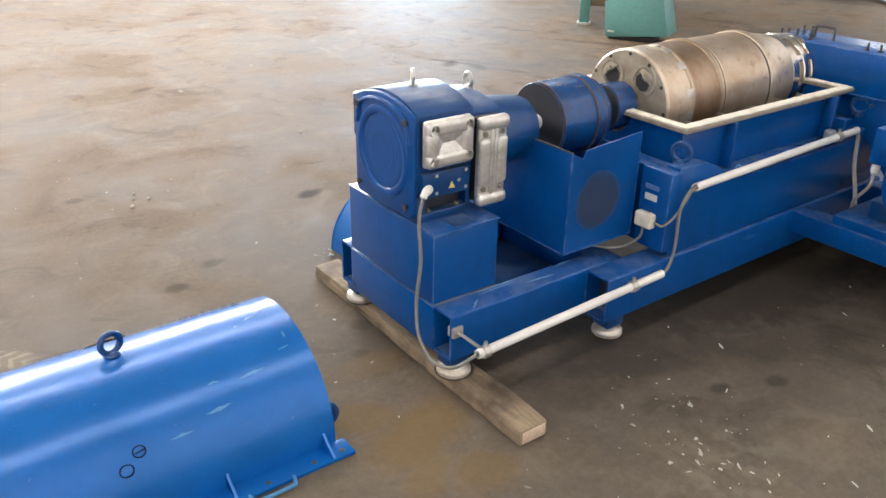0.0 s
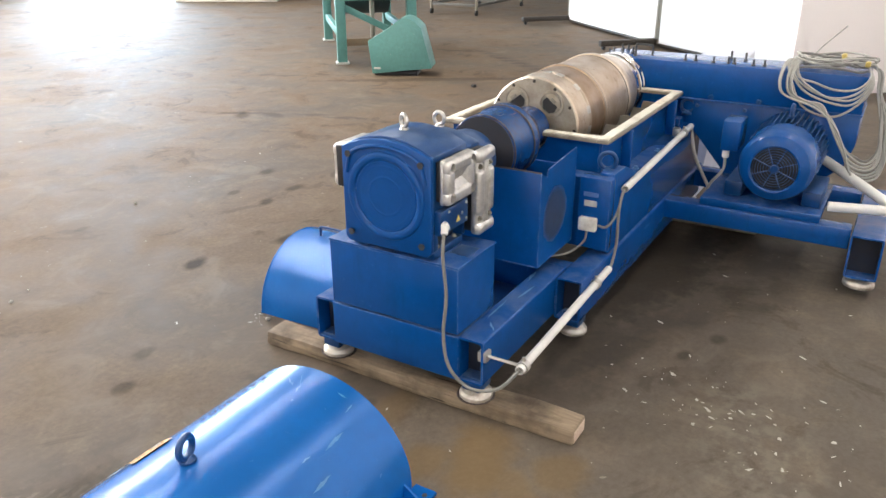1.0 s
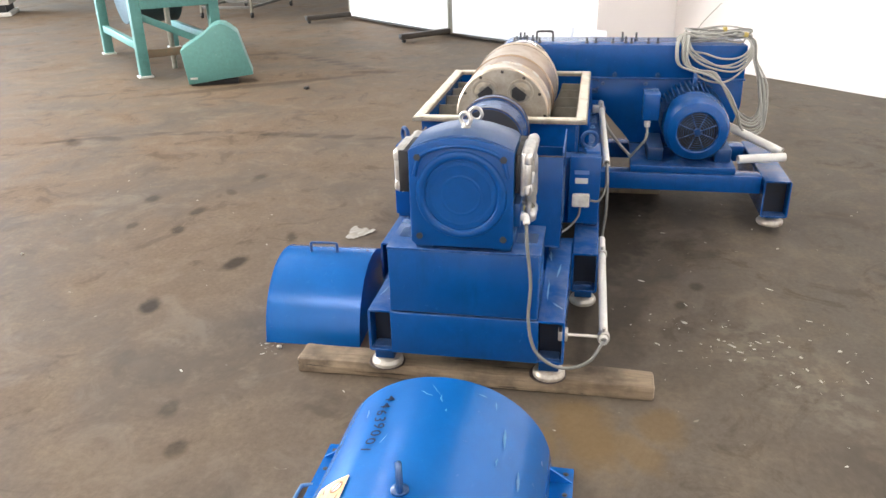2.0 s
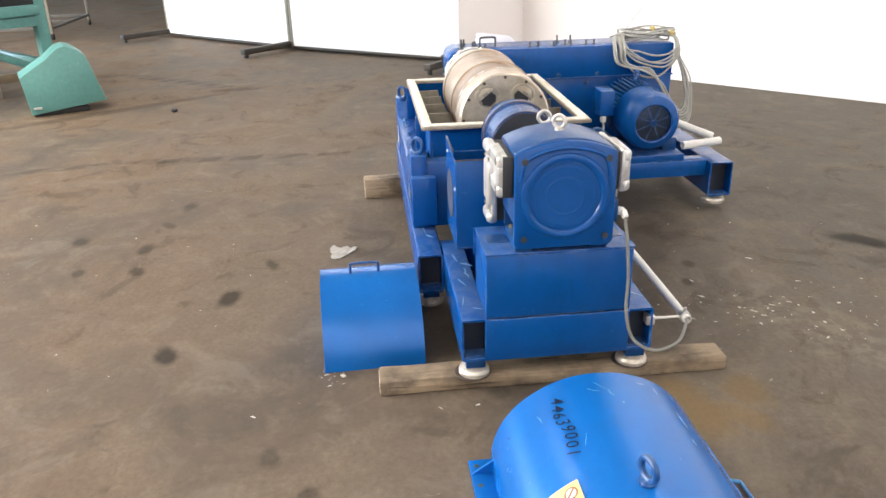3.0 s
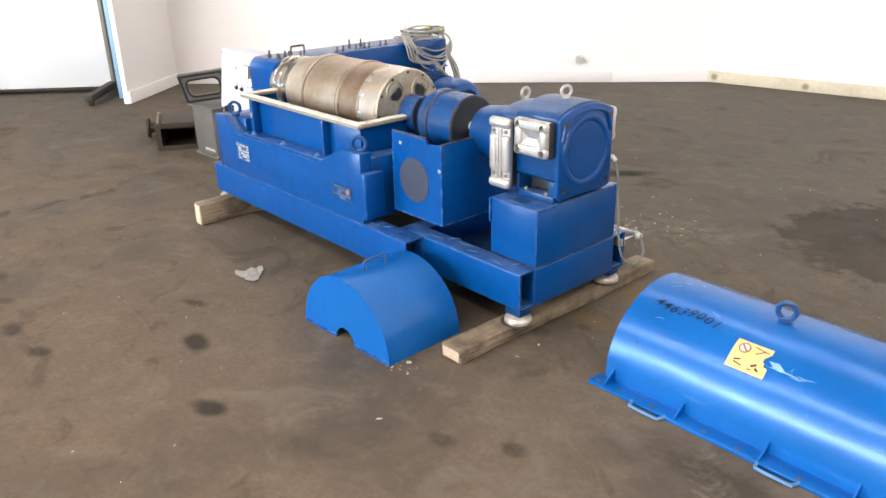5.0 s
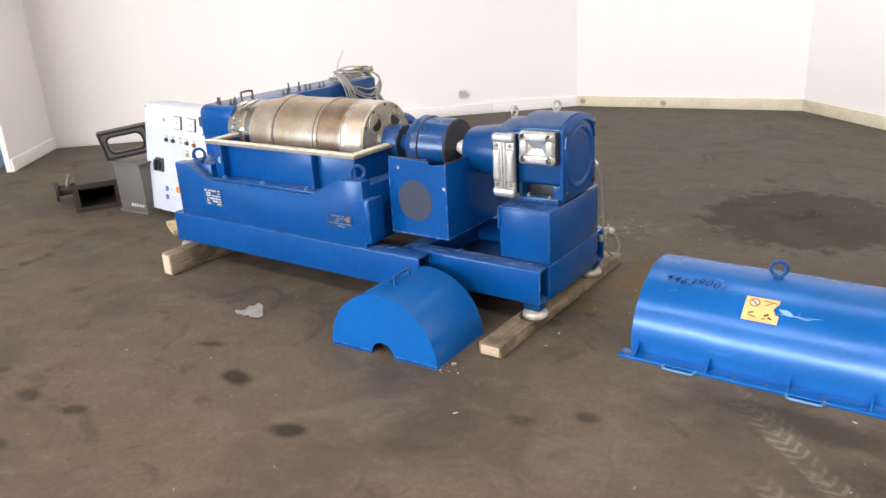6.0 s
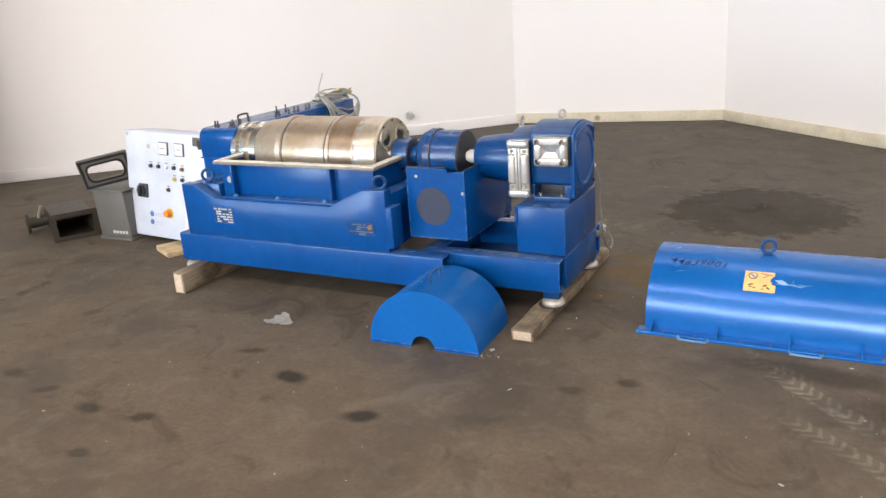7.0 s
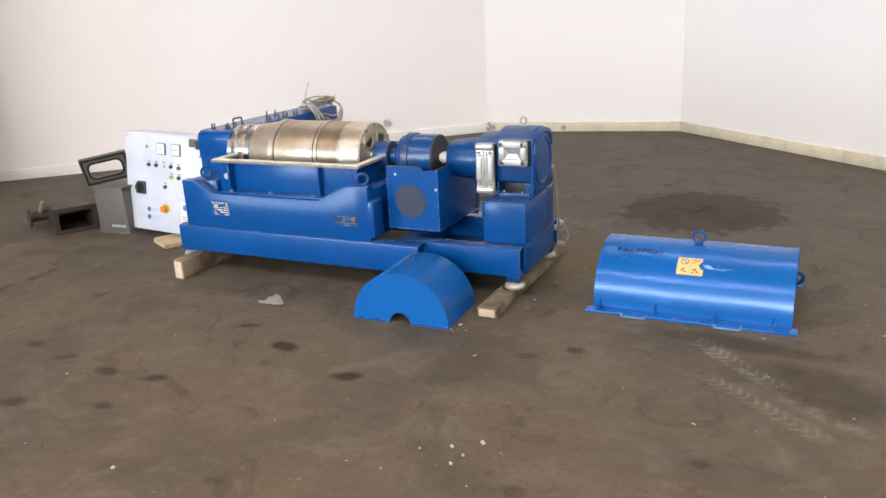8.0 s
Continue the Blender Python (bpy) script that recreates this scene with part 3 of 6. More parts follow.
tagged(slab("floor", [(WEST, SOUTH), (EAST, SOUTH), (EAST, NORTH), (WEST, NORTH)], -0.2, 0.0, FLOOR), "worn brown-grey concrete floor with dark oil stains and shade painted under the machine", "floor")


def wall_run(name, p, q, height, material, label, thick=0.15, z0=0.0, back=1):
    """A straight wall whose room face runs from p to q; its thickness lies to the right of that line."""
    p, q = Vector((*p, 0)), Vector((*q, 0))
    d = (q - p).normalized()
    n = Vector((d.y, -d.x, 0)) * thick * back
    pts = [(p.x, p.y), (q.x, q.y), ((q + n).x, (q + n).y), ((p + n).x, (p + n).y)]
    return tagged(slab(name, pts, z0, height, material), label, "wall")


C1, C2, C3, C4 = (1.43, -3.70), (3.80, -3.28), (7.92, 0.82), (7.19, 1.635)
C0 = (-8.9, 5.42)
WALL_TOP = HALL_TOP - 0.004
wall_run("wall_west_skew", C1, C0, WALL_TOP, WALL, "plain white painted wall", back=-1)
wall_run("wall_south", C2, C1, WALL_TOP, WALL, "plain white painted wall", back=-1)
wall_run("wall_east_skew", C3, C2, WALL_TOP, WALL, "plain white painted wall with a dark scuff", back=-1)
wall_run("wall_return", C4, C3, WALL_TOP, WALL, "short white painted wall return", thick=0.05, back=-1)


for nm, p, q, mat_, h in (("baseboard_west", C1, C0, BASEBOARD_WOOD, 0.12), ("baseboard_south", C2, C1, BASEBOARD_WOOD, 0.12), ("baseboard_east", C3, C2, WALL, 0.12), ("baseboard_return", C4, C3, WALL, 0.12)):
    p3, q3 = Vector((*p, 0)), Vector((*q, 0))
    d = (q3 - p3).normalized()
    n = Vector((d.y, -d.x, 0))
    m = Matrix(((d.x, n.x, 0, p3.x + n.x * 0.002), (d.y, n.y, 0, p3.y + n.y * 0.002), (0, 0, 1, 0), (0, 0, 0, 1)))
    bm = bmesh.new()
    ln = (q3 - p3).length
    k = 0.0
    while k < ln - 0.06:
        e = min(k + 2.4, ln - 0.004)
        box(bm, k + 0.004, e - 0.002, 0, 0.022, 0.002, h, 0.003, m)
        k += 2.4
    bmesh.ops.recalc_face_normals(bm, faces=bm.faces[:])
    tagged(new(nm, finish(nm, bm, mat_)), "bare wooden baseboard at the wall's foot" if mat_ is BASEBOARD_WOOD else "white painted baseboard", "baseboard", kind="structure")

# outer shell of the hall
wall_run("wall_hall_west", (WEST, SOUTH), (WEST, NORTH), WALL_TOP, HALL_WALL, "plain hall wall", back=-1)
wall_run("wall_hall_east", (EAST, NORTH), (EAST, SOUTH), WALL_TOP, HALL_WALL, "plain hall wall", back=-1)
wall_run("wall_hall_south", (EAST, SOUTH), (WEST, SOUTH), WALL_TOP, HALL_WALL, "plain hall wall", back=-1)


def north_wall():
    """The far wall with its open dock doors."""
    bm = bmesh.new()
    dx, dw = DOORS[0]
    done = WEST
    for ba, bb, sill, head, pitch, _, _ in BANDS:
        box(bm, done, ba, NORTH, NORTH + 0.2, 0, WALL_TOP, 0)
        box(bm, ba, bb, NORTH, NORTH + 0.2, 0, sill, 0)
        box(bm, ba, bb, NORTH, NORTH + 0.2, head, WALL_TOP, 0)
        x = ba + pitch
        while x < bb - 0.1:
            box(bm, x - 0.12, x + 0.12, NORTH, NORTH + 0.2, sill, head, 0)
            x += pitch
        done = bb
    box(bm, done, dx - dw / 2, NORTH, NORTH + 0.2, 0, WALL_TOP, 0)
    box(bm, dx - dw / 2, dx + dw / 2, NORTH, NORTH + 0.2, DOOR_H, WALL_TOP, 0)
    box(bm, dx + dw / 2, EAST, NORTH, NORTH + 0.2, 0, WALL_TOP, 0)
    tagged(new("wall_hall_north", finish("wall_hall_north", bm, HALL_WALL)), "hall wall with an open dock door and high windows", "wall", kind="structure")


north_wall()


def roof():
    bm = bmesh.new()
    y = SOUTH
    for gy, gd, ga, gb, pitch, bar, _ in sorted(GLAZING):
        box(bm, WEST, EAST, y, gy - gd / 2, HALL_TOP, HALL_TOP + 0.2, 0)
        box(bm, WEST, ga, gy - gd / 2, gy + gd / 2, HALL_TOP, HALL_TOP + 0.2, 0)
        box(bm, gb, EAST, gy - gd / 2, gy + gd / 2, HALL_TOP, HALL_TOP + 0.2, 0)
        x = ga + pitch
        while x < gb - 0.1:
            box(bm, x - bar / 2, x + bar / 2, gy - gd / 2, gy + gd / 2, HALL_TOP, HALL_TOP + 0.2, 0)
            x += pitch
        y = gy + gd / 2
    box(bm, WEST, EAST, y, NORTH, HALL_TOP, HALL_TOP + 0.2, 0)
    tagged(new("ceiling", finish("ceiling", bm, ROOF)), "plain hall ceiling with rows of roof glazing", "ceiling", kind="structure")


roof()

# ---------------------------------------------------------------- the centrifuge
YC = 1.88
AXZ = 0.73
SET = pose(1.21, 1.886, 0, 0, 0, 1.3) @ pose(-1.21, -YC, 0)
decanter = thing("decanter_centrifuge", pose(2.4, YC, 0), "blue horizontal decanter centrifuge with steel bowl, cover removed", "centrifuge", world_parts=True)


decanter.matrix_basis = SET @ decanter.matrix_basis


def P(name, bm, material, label="", parent=None):
    return part(name, bm, material, parent or decanter, label)


def eye_bolt(name, parent, x, y, z, r=0.03, turn=0, material=None, th=0.0085):
    bm = bmesh.new()
    ring(bm, (x, y, z + r + 0.012), r, th, pose(0, 0, 0, 0, 0, turn))
    lathe(bm, [(z - 0.002, r * 0.75), (z + 0.008, r * 0.75), (z + 0.016, r * 0.4)], (x, y), "z", 18)
    return part(name, bm, material or BLUE_DARK, parent)


def bolt(name, parent, p, axis="z", r=0.009, h=0.008, material=None):
    bm = bmesh.new()
    f = {"x": (p[1], p[2]), "y": (p[0], p[2]), "z": (p[0], p[1])}[axis]
    a = {"x": p[0], "y": p[1], "z": p[2]}[axis]
    lathe(bm, [(a, r * 1.5), (a + h * 0.25, r * 1.5), (a + h * 0.26, r), (a + h, r * 0.9)], f, axis, 6)
    return part(name, bm, material or ZINC, parent)


# base frame
RAIL_Z0, RAIL_Z1 = 0.136, 0.299
for s in (1, -1):
    y0, y1 = sorted((YC + s * 0.245, YC + s * 0.34))
    # added plug plates, dark in place of the unlit paint inside each rail
    P("tube_shade", boxed(1.275, 1.28, y0 + 0.009, y1 - 0.009, RAIL_Z0 + 0.009, RAIL_Z1 - 0.009, 0), TUBE_SHADE, "dark plug plate painting the unlit inside of the tube")
    P("front_rail", made(tube_beam, 1.214, 1.90, y0, y1, RAIL_Z0, RAIL_Z1), BLUE)
    y0, y1 = sorted((YC + s * 0.342, YC + s * 0.446))
    P("tube_shade", boxed(1.86, 1.865, y0 + 0.009, y1 - 0.009, 0.139, 0.291, 0), TUBE_SHADE, "dark plug plate painting the unlit inside of the tube")
    P("main_rail", made(tube_beam, 1.79, 3.58, y0, y1, 0.13, 0.30), BLUE)
P("cross_beam", boxed(1.90, 2.00, YC - 0.345, YC + 0.345, 0.11, 0.28, 0.006), BLUE)
P("cross_beam", boxed(3.48, 3.58, YC - 0.345, YC + 0.345, 0.11, 0.28, 0.006), BLUE)
P("front_apron", boxed(1.208, 1.222, YC - 0.252, YC + 0.258, 0.137, 0.297, 0.002), BLUE)
P("base_tray", boxed(1.24, 1.93, YC - 0.243, YC + 0.243, 0.16, 0.168, 0.002), BLUE_DARK)


def foot(x, y, z, h, r=0.052):
    bm = bmesh.new()
    lathe(bm, [(z, r * 0.98), (z + 0.005, r * 1.05), (z + 0.016, r * 1.05), (z + 0.027, r * 0.93), (z + 0.036, r * 0.66), (z + 0.040, r * 0.45), (z + h, r * 0.4)], (x, y), "z", 24)
    P("levelling_foot", bm, FOOT, "bright steel levelling foot")
    P("foot_block", boxed(x - 0.04, x + 0.04, y - 0.035, y + 0.035, z + 0.038, z + h + 0.012, 0.004), BLUE_DARK)
    if 0.05 < z < 0.07:
        P("packing_plate", made(lathe, [(z - 0.001, r * 1.22), (z + 0.0025, r * 1.2)], (x + 0.006, y + 0.004), "z", 20), BROWN_EDGE, "thin rusty packing disc")


foot(1.265, YC + 0.29, 0.0615, 0.078, 0.054)
foot(1.265, YC - 0.29, 0.0615, 0.078, 0.054)
foot(1.875, YC + 0.392, 0.045, 0.088)
foot(1.875, YC - 0.392, 0.045, 0.088)
foot(3.537, YC + 0.395, 0.083, 0.040, 0.054)
foot(3.537, YC - 0.395, 0.083, 0.040, 0.054)

rng = random.Random(21)


def scrape(x, y, z, length, wide, turn, k, parent=None):
    """A worn pale patch of paint lying on a level face."""
    bm = bmesh.new()
    n = 12
    rows = []
    for i in range(n + 1):
        f = i / n
        half = wide * (0.15 + math.sin(math.pi * f)) * (0.4 + 0.9 * abs(noise.noise(Vector((f * 6, k * 3.3, 1)))))
        off = wide * 0.8 * noise.noise(Vector((f * 3, k * 1.7, 4)))
        rows.append((bm.verts.new((length * (f - 0.5), off - half, 0)), bm.verts.new((length * (f - 0.5), off + half, 0))))
    for a, b in zip(rows, rows[1:]):
        bm.faces.new((a[0], b[0], b[1], a[1]))
    bmesh.ops.transform(bm, matrix=pose(x, y, z, 0, 0, turn), verts=bm.verts[:])
    return P("scrape", bm, WORN_BLUE, "pale worn patch of paint", parent)


for k, (x, y, l_, w_, t_) in enumerate(((1.60, YC + 0.272, 0.10, 0.008, 4), (1.52, YC + 0.30, 0.07, 0.006, 20), (1.68, YC + 0.262, 0.06, 0.010, 60), (1.36, YC + 0.315, 0.08, 0.004, -10), (1.75, YC + 0.30, 0.09, 0.005, 8), (1.30, YC + 0.27, 0.04, 0.005, 70),
                                         (1.45, YC - 0.27, 0.16, 0.005, 2), (1.62, YC - 0.30, 0.12, 0.007, -5), (1.75, YC - 0.262, 0.10, 0.006, 4), (1.33, YC - 0.31, 0.06, 0.005, 40))):
    scrape(x, y, RAIL_Z1 + 0.0008, l_, w_, t_, k)
for k, (x, y, l_, w_, t_) in enumerate(((2.1, YC + 0.40, 0.14, 0.006, 3), (2.6, YC + 0.425, 0.2, 0.004, 0), (3.1, YC + 0.43, 0.16, 0.003, 0), (2.4, YC + 0.43, 0.1, 0.005, 2), (2.0, YC + 0.38, 0.05, 0.010, 30))):
    scrape(x, y, 0.30 + 0.0008, l_, w_, t_, k + 20)

# stand under the back-drive motor
stand = P("gearbox_stand", boxed(1.208, 1.46, YC - 0.25, YC + 0.255, 0.304, 0.535, 0.005), BLUE)
P("stand_cap", boxed(1.206, 1.463, YC - 0.254, YC + 0.258, 0.535, 0.543, 0.003), BLUE, parent=stand)
for yy in (YC + 0.2, YC - 0.2):
    # darker plate on the cap in place of a slot's shaded recess
    P("slot", boxed(1.30, 1.38, yy - 0.035, yy + 0.035, 0.5425, 0.5445, 0), BLUE_DARK, "dark plate painting a shaded slot in the cap", parent=stand)
P("side_flap", boxed(1.455, 1.465, YC + 0.256, YC + 0.262, 0.44, 0.54, 0), BLUE, parent=stand)


def motor_body_outline(w, z0, z1, top):
    pts = [(-w, z0 + 0.015), (-w + 0.015, z0), (w - 0.015, z0), (w, z0 + 0.015), (w, z1)]
    for i in range(1, 10):
        a = i / 10
        pts.append((w - 2 * w * a, z1 + (top - z1) * (1 - (2 * a - 1) ** 2)))
    pts.append((-w, z1))
    return [(YC + u, v) for u, v in pts]


backdrive = P("backdrive_motor", made(prism, motor_body_outline(0.165, 0.632, 0.885, 0.93), "x", 1.205, 1.41, 0.006), BLUE_DARK)
face = bmesh.new()
prism(face, motor_body_outline(0.166, 0.563, 0.882, 0.922), "x", 1.188, 1.206, 0.005)
P("front_plate", face, BLUE_PLAIN, parent=backdrive)
fr = bmesh.new()
lathe(fr, [(1.188, 0.116), (1.183, 0.120), (1.180, 0.127), (1.180, 0.135), (1.183, 0.142), (1.19, 0.146)], (YC, 0.74), "x", 56, cap=False)
lathe(fr, [(1.1866, 0.056), (1.1858, 0.060), (1.1858, 0.064), (1.1866, 0.068)], (YC, 0.74), "x", 40, cap=False)
lathe(fr, [(1.1866, 0.092), (1.1860, 0.096), (1.1860, 0.100), (1.1866, 0.104)], (YC, 0.74), "x", 48, cap=False)
lathe(fr, [(1.1865, 0.001), (1.1865, 0.112), (1.189, 0.114)], (YC, 0.74), "x", 40, cap=False)
P("ring_rib", fr, BLUE_PLAIN, parent=backdrive)
arch = bmesh.new()
sweep(arch, [(1.187, YC - 0.148, 0.80), (1.1865, YC - 0.128, 0.862), (1.186, YC - 0.075, 0.890), (1.186, YC, 0.901), (1.186, YC + 0.075, 0.890), (1.1865, YC + 0.128, 0.862), (1.187, YC + 0.148, 0.80)], 0.007, 8)
P("arch_rib", arch, BLUE_PLAIN, parent=backdrive)
for s in (1, -1):
    for zz in (0.60, 0.862):
        bolt("face_bolt", backdrive, (1.178, YC + s * 0.135, zz), "x", 0.0078, 0.010, DARK_FACE)
bell = bmesh.new()
prism(bell, motor_body_outline(0.15, 0.575, 0.86, 0.895), "x", 1.41, 1.53, 0.012)
P("rear_housing", bell, BLUE_DARK, parent=backdrive)
cone = bmesh.new()
lathe(cone, [(1.50, 0.128), (1.62, 0.122), (1.73, 0.108), (1.75, 0.10), (1.757, 0.05)], (YC, AXZ), "x", 40)
P("output_cone", cone, BLUE_DARK, parent=backdrive)
sh = bmesh.new()
lathe(sh, [(1.75, 0.022), (1.77, 0.022), (1.77, 0.036), (1.815, 0.036), (1.816, 0.026), (1.84, 0.026)], (YC, AXZ), "x", 24)
P("shaft_collar", sh, WHITE, "pale shaft collar")
eye_bolt("lifting_eye", backdrive, 1.30, YC + 0.0, 0.925, 0.02, 60, ZINC, 0.0065)
eye_bolt("lifting_eye", backdrive, 1.515, YC + 0.0, 0.888, 0.021, 85, ZINC, 0.0065)
for xa, xb in ((1.206, 1.24), (1.395, 1.41)):
    P("foot_wall", boxed(xa, xb, YC - 0.160, YC + 0.160, 0.572, 0.634, 0.003), BLUE_DARK, parent=backdrive)
# added dark block: closes the see-through gap and acts as its shade
P("underside_shade", boxed(1.243, 1.393, YC - 0.125, YC + 0.085, 0.547, 0.634, 0.003), DARK_FACE, "dark block standing in for shade under the motor", backdrive)
for s in (1, -1):
    P("mount_foot", boxed(1.215, 1.40, *sorted((YC + s * 0.10, YC + s * 0.158)), 0.545, 0.572, 0.004), BLUE_DARK, parent=backdrive)
    bolt("foot_bolt", backdrive, (1.262, YC + s * 0.142, 0.572), "z", 0.007, 0.010, PARTITION)
    bolt("foot_bolt", backdrive, (1.37, YC + s * 0.142, 0.572), "z", 0.007, 0.010, PARTITION)


def cut(body, cutters):
    """The body with each cutter's volume taken out of it."""
    temps = []
    for k, b in enumerate([body] + cutters):
        bmesh.ops.recalc_face_normals(b, faces=b.faces[:])
        me = bpy.data.meshes.new("blank")
        b.to_mesh(me)
        b.free()
        temps.append(new("blank", me))
    for c in temps[1:]:
        md = temps[0].modifiers.new("cut", "BOOLEAN")
        md.operation, md.solver, md.object = "DIFFERENCE", "EXACT", c
    bpy.context.view_layer.update()
    me = bpy.data.meshes.new_from_object(temps[0].evaluated_get(bpy.context.evaluated_depsgraph_get()))
    out = bmesh.new()
    out.from_mesh(me)
    bpy.data.meshes.remove(me)
    for o in temps:
        m_ = o.data
        bpy.data.objects.remove(o)
        bpy.data.meshes.remove(m_)
    return out


def capsule(y0, y1, x, z0, z1, r):
    """A slot-shaped plug along y."""
    pts = [(x + r * math.cos(a), z0 - r * math.sin(a)) for a in [math.pi * k / 8 for k in range(9)]]
    pts += [(x - r * math.cos(a), z1 + r * math.sin(a)) for a in [math.pi * k / 8 for k in range(9)]]
    return made(prism, pts, "y", y0, y1)


def pad_bolts(y, s, spots):
    for xx, zz in spots:
        b2 = bmesh.new()
        lathe(b2, [(y + s * 0.021, 0.0095), (y + s * 0.028, 0.0095), (y + s * 0.028, 0.006), (y + s * 0.034, 0.0055)], (xx, zz), "y", 8)
        part("pad_bolt", b2, PARTITION, backdrive)


def square_pad(s):
    """Cast pad: rounded bars round a hollow four-sided centre, with a bolt pocket at each corner, on a black backing."""
    y = YC + s * 0.183
    x0, x1, z0, z1 = 1.207, 1.378, 0.735, 0.878
    xm, zm = (x0 + x1) / 2, (z0 + z1) / 2

    def yy(a, b):
        return sorted((y + s * a * 0.8, y + s * b * 0.8))
    lip = 0.012 if s > 0 else 0.0
    P("pad_spacer", boxed(x0 + 0.010 - lip, x1 - 0.006, *yy(-0.022, 0.004 + 1.6 * lip), z0 + 0.008 - 0.4 * lip, z1 - 0.008 + 0.4 * lip, 0.004), BLACK, "black backing behind the pad", backdrive)
    spots = [(xx, zz) for xx in (x0 + 0.0235, x1 - 0.0235) for zz in (z0 + 0.025, z1 - 0.025)]
    body = boxed(x0, x1, *yy(0.0, 0.021), z0, z1, 0.009, seg=3)
    for za, zb in ((z1 - 0.047, z1), (z0, z0 + 0.047)):
        plugs = [capsule(*yy(0.016, 0.07), xx, zz - 0.003, zz + 0.003, 0.0135) for xx, zz in spots if za < zz < zb]
        merge(body, cut(boxed(x0, x1, *yy(0.004, 0.047), za, zb, 0.016, seg=5), plugs))
    for xa, xb in ((x0 + 0.001, x0 + 0.045), (x1 - 0.045, x1 - 0.001)):
        box(body, xa, xb, *yy(0.002, 0.044), z0 + 0.030, z1 - 0.030, 0.014, seg=4)
    top = [body.verts.new((xm + u * 0.058, y + s * 0.0345, zm + v * 0.042)) for u, v in ((-1, -1), (1, -1), (1, 1), (-1, 1))]
    mid_ = [body.verts.new((xm + k * 0.022, y + s * 0.018, zm)) for k in (-1, 1)]
    body.faces.new((top[0], top[1], mid_[1], mid_[0]))
    body.faces.new((top[1], top[2], mid_[1]))
    body.faces.new((top[2], top[3], mid_[0], mid_[1]))
    body.faces.new((top[3], top[0], mid_[0]))
    P("side_pad", body, ALU, "silver cast aluminium pad", backdrive)
    pad_bolts(y - s * 0.009, s, spots)


def long_pad(s):
    """Upright cast pad: two rounded bars with a ridge between them, end caps and four bolt pockets."""
    y = YC + s * 0.183

    def yy(a, b):
        return sorted((y + s * a * 0.8, y + s * b * 0.8))
    P("pad_spacer", boxed(1.412, 1.508, *yy(-0.041, 0.004), 0.582, 0.852, 0.006), BLACK, "black backing behind the pad", backdrive)
    body = boxed(1.405, 1.515, *yy(0.0, 0.027), 0.576, 0.858, 0.009, seg=3)
    for za, zb in ((0.818, 0.862), (0.572, 0.616)):
        box(body, 1.403, 1.517, *yy(0.002, 0.047), za, zb, 0.018, seg=5)
    for xa, xb in ((1.405, 1.449), (1.471, 1.515)):
        box(body, xa, xb, *yy(0.002, 0.043), 0.640, 0.794, 0.015, seg=5)
    for xa, xb in ((1.446, 1.4595), (1.4605, 1.474)):
        box(body, xa, xb, *yy(0.002, 0.040), 0.60, 0.834, 0.006, seg=3)
    P("side_pad", body, ALU, "long silver cast aluminium pad", backdrive)
    pad_bolts(y - s * 0.002, s, [(xx, zz) for xx in (1.426, 1.494) for zz in (0.628, 0.806)])


for s in (1, -1):
    square_pad(s)
    long_pad(s)
tb = P("terminal_box", boxed(1.212, 1.385, YC - 0.186, YC - 0.16, 0.632, 0.712, 0.004), BLUE_DARK, parent=backdrive)
for xx, zz in ((1.262, 0.700), (1.262, 0.645), (1.372, 0.700), (1.372, 0.645), (1.345, 0.672)):
    bolt("cover_screw", backdrive, (xx, YC - 0.186, zz), "y", 0.004, -0.004)
gl = bmesh.new()
rod(gl, (1.235, YC - 0.184, 0.665), (1.212, YC - 0.203, 0.667), 0.014, 14, 0.003)
rod(gl, (1.214, YC - 0.202, 0.672), (1.196, YC - 0.207, 0.650), 0.0115, 12, 0.003)
P("cable_gland", gl, WHITE, "white cable gland", backdrive)
ws = bmesh.new()
prism(ws, [(1.306, 0.652), (1.329, 0.652), (1.3175, 0.675)], "y", YC - 0.1885, YC - 0.1865)
P("warning_mark", ws, YELLOW_TAPE, "small yellow warning triangle", backdrive)

# pulleys and gearbox on the shaft
pul = bmesh.new()
lathe(pul, [(1.835, 0.03), (1.835, 0.134), (1.838, 0.137), (1.99, 0.137), (1.994, 0.144), (2.03, 0.144), (2.034, 0.134), (2.07, 0.128), (2.095, 0.10), (2.097, 0.045)], (YC, AXZ), "x", 48)
pulley = P("gearbox_drum", pul, PULLEY_BLUE, "greasy blue drum with a dark worn face")
P("drum_face", made(lathe, [(1.832, 0.032), (1.832, 0.130), (1.836, 0.131)], (YC, AXZ), "x", 48), DARK_FACE, parent=pulley)
p2 = bmesh.new()
lathe(p2, [(2.09, 0.05), (2.16, 0.05), (2.16, 0.086), (2.163, 0.089), (2.255, 0.089), (2.262, 0.083), (2.265, 0.04)], (YC, AXZ), "x", 40)
sp = P("small_pulley", p2, PULLEY_BLUE)
P("pulley_face", made(lathe, [(2.1575, 0.052), (2.1575, 0.083), (2.161, 0.084)], (YC, AXZ), "x", 40, cap=False), DARK_FACE, parent=sp)
p3 = bmesh.new()
lathe(p3, [(2.262, 0.05), (2.262, 0.07), (2.275, 0.073), (2.305, 0.073), (2.306, 0.05)], (YC, AXZ), "x", 32)
P("bearing_collar", p3, CHROME)

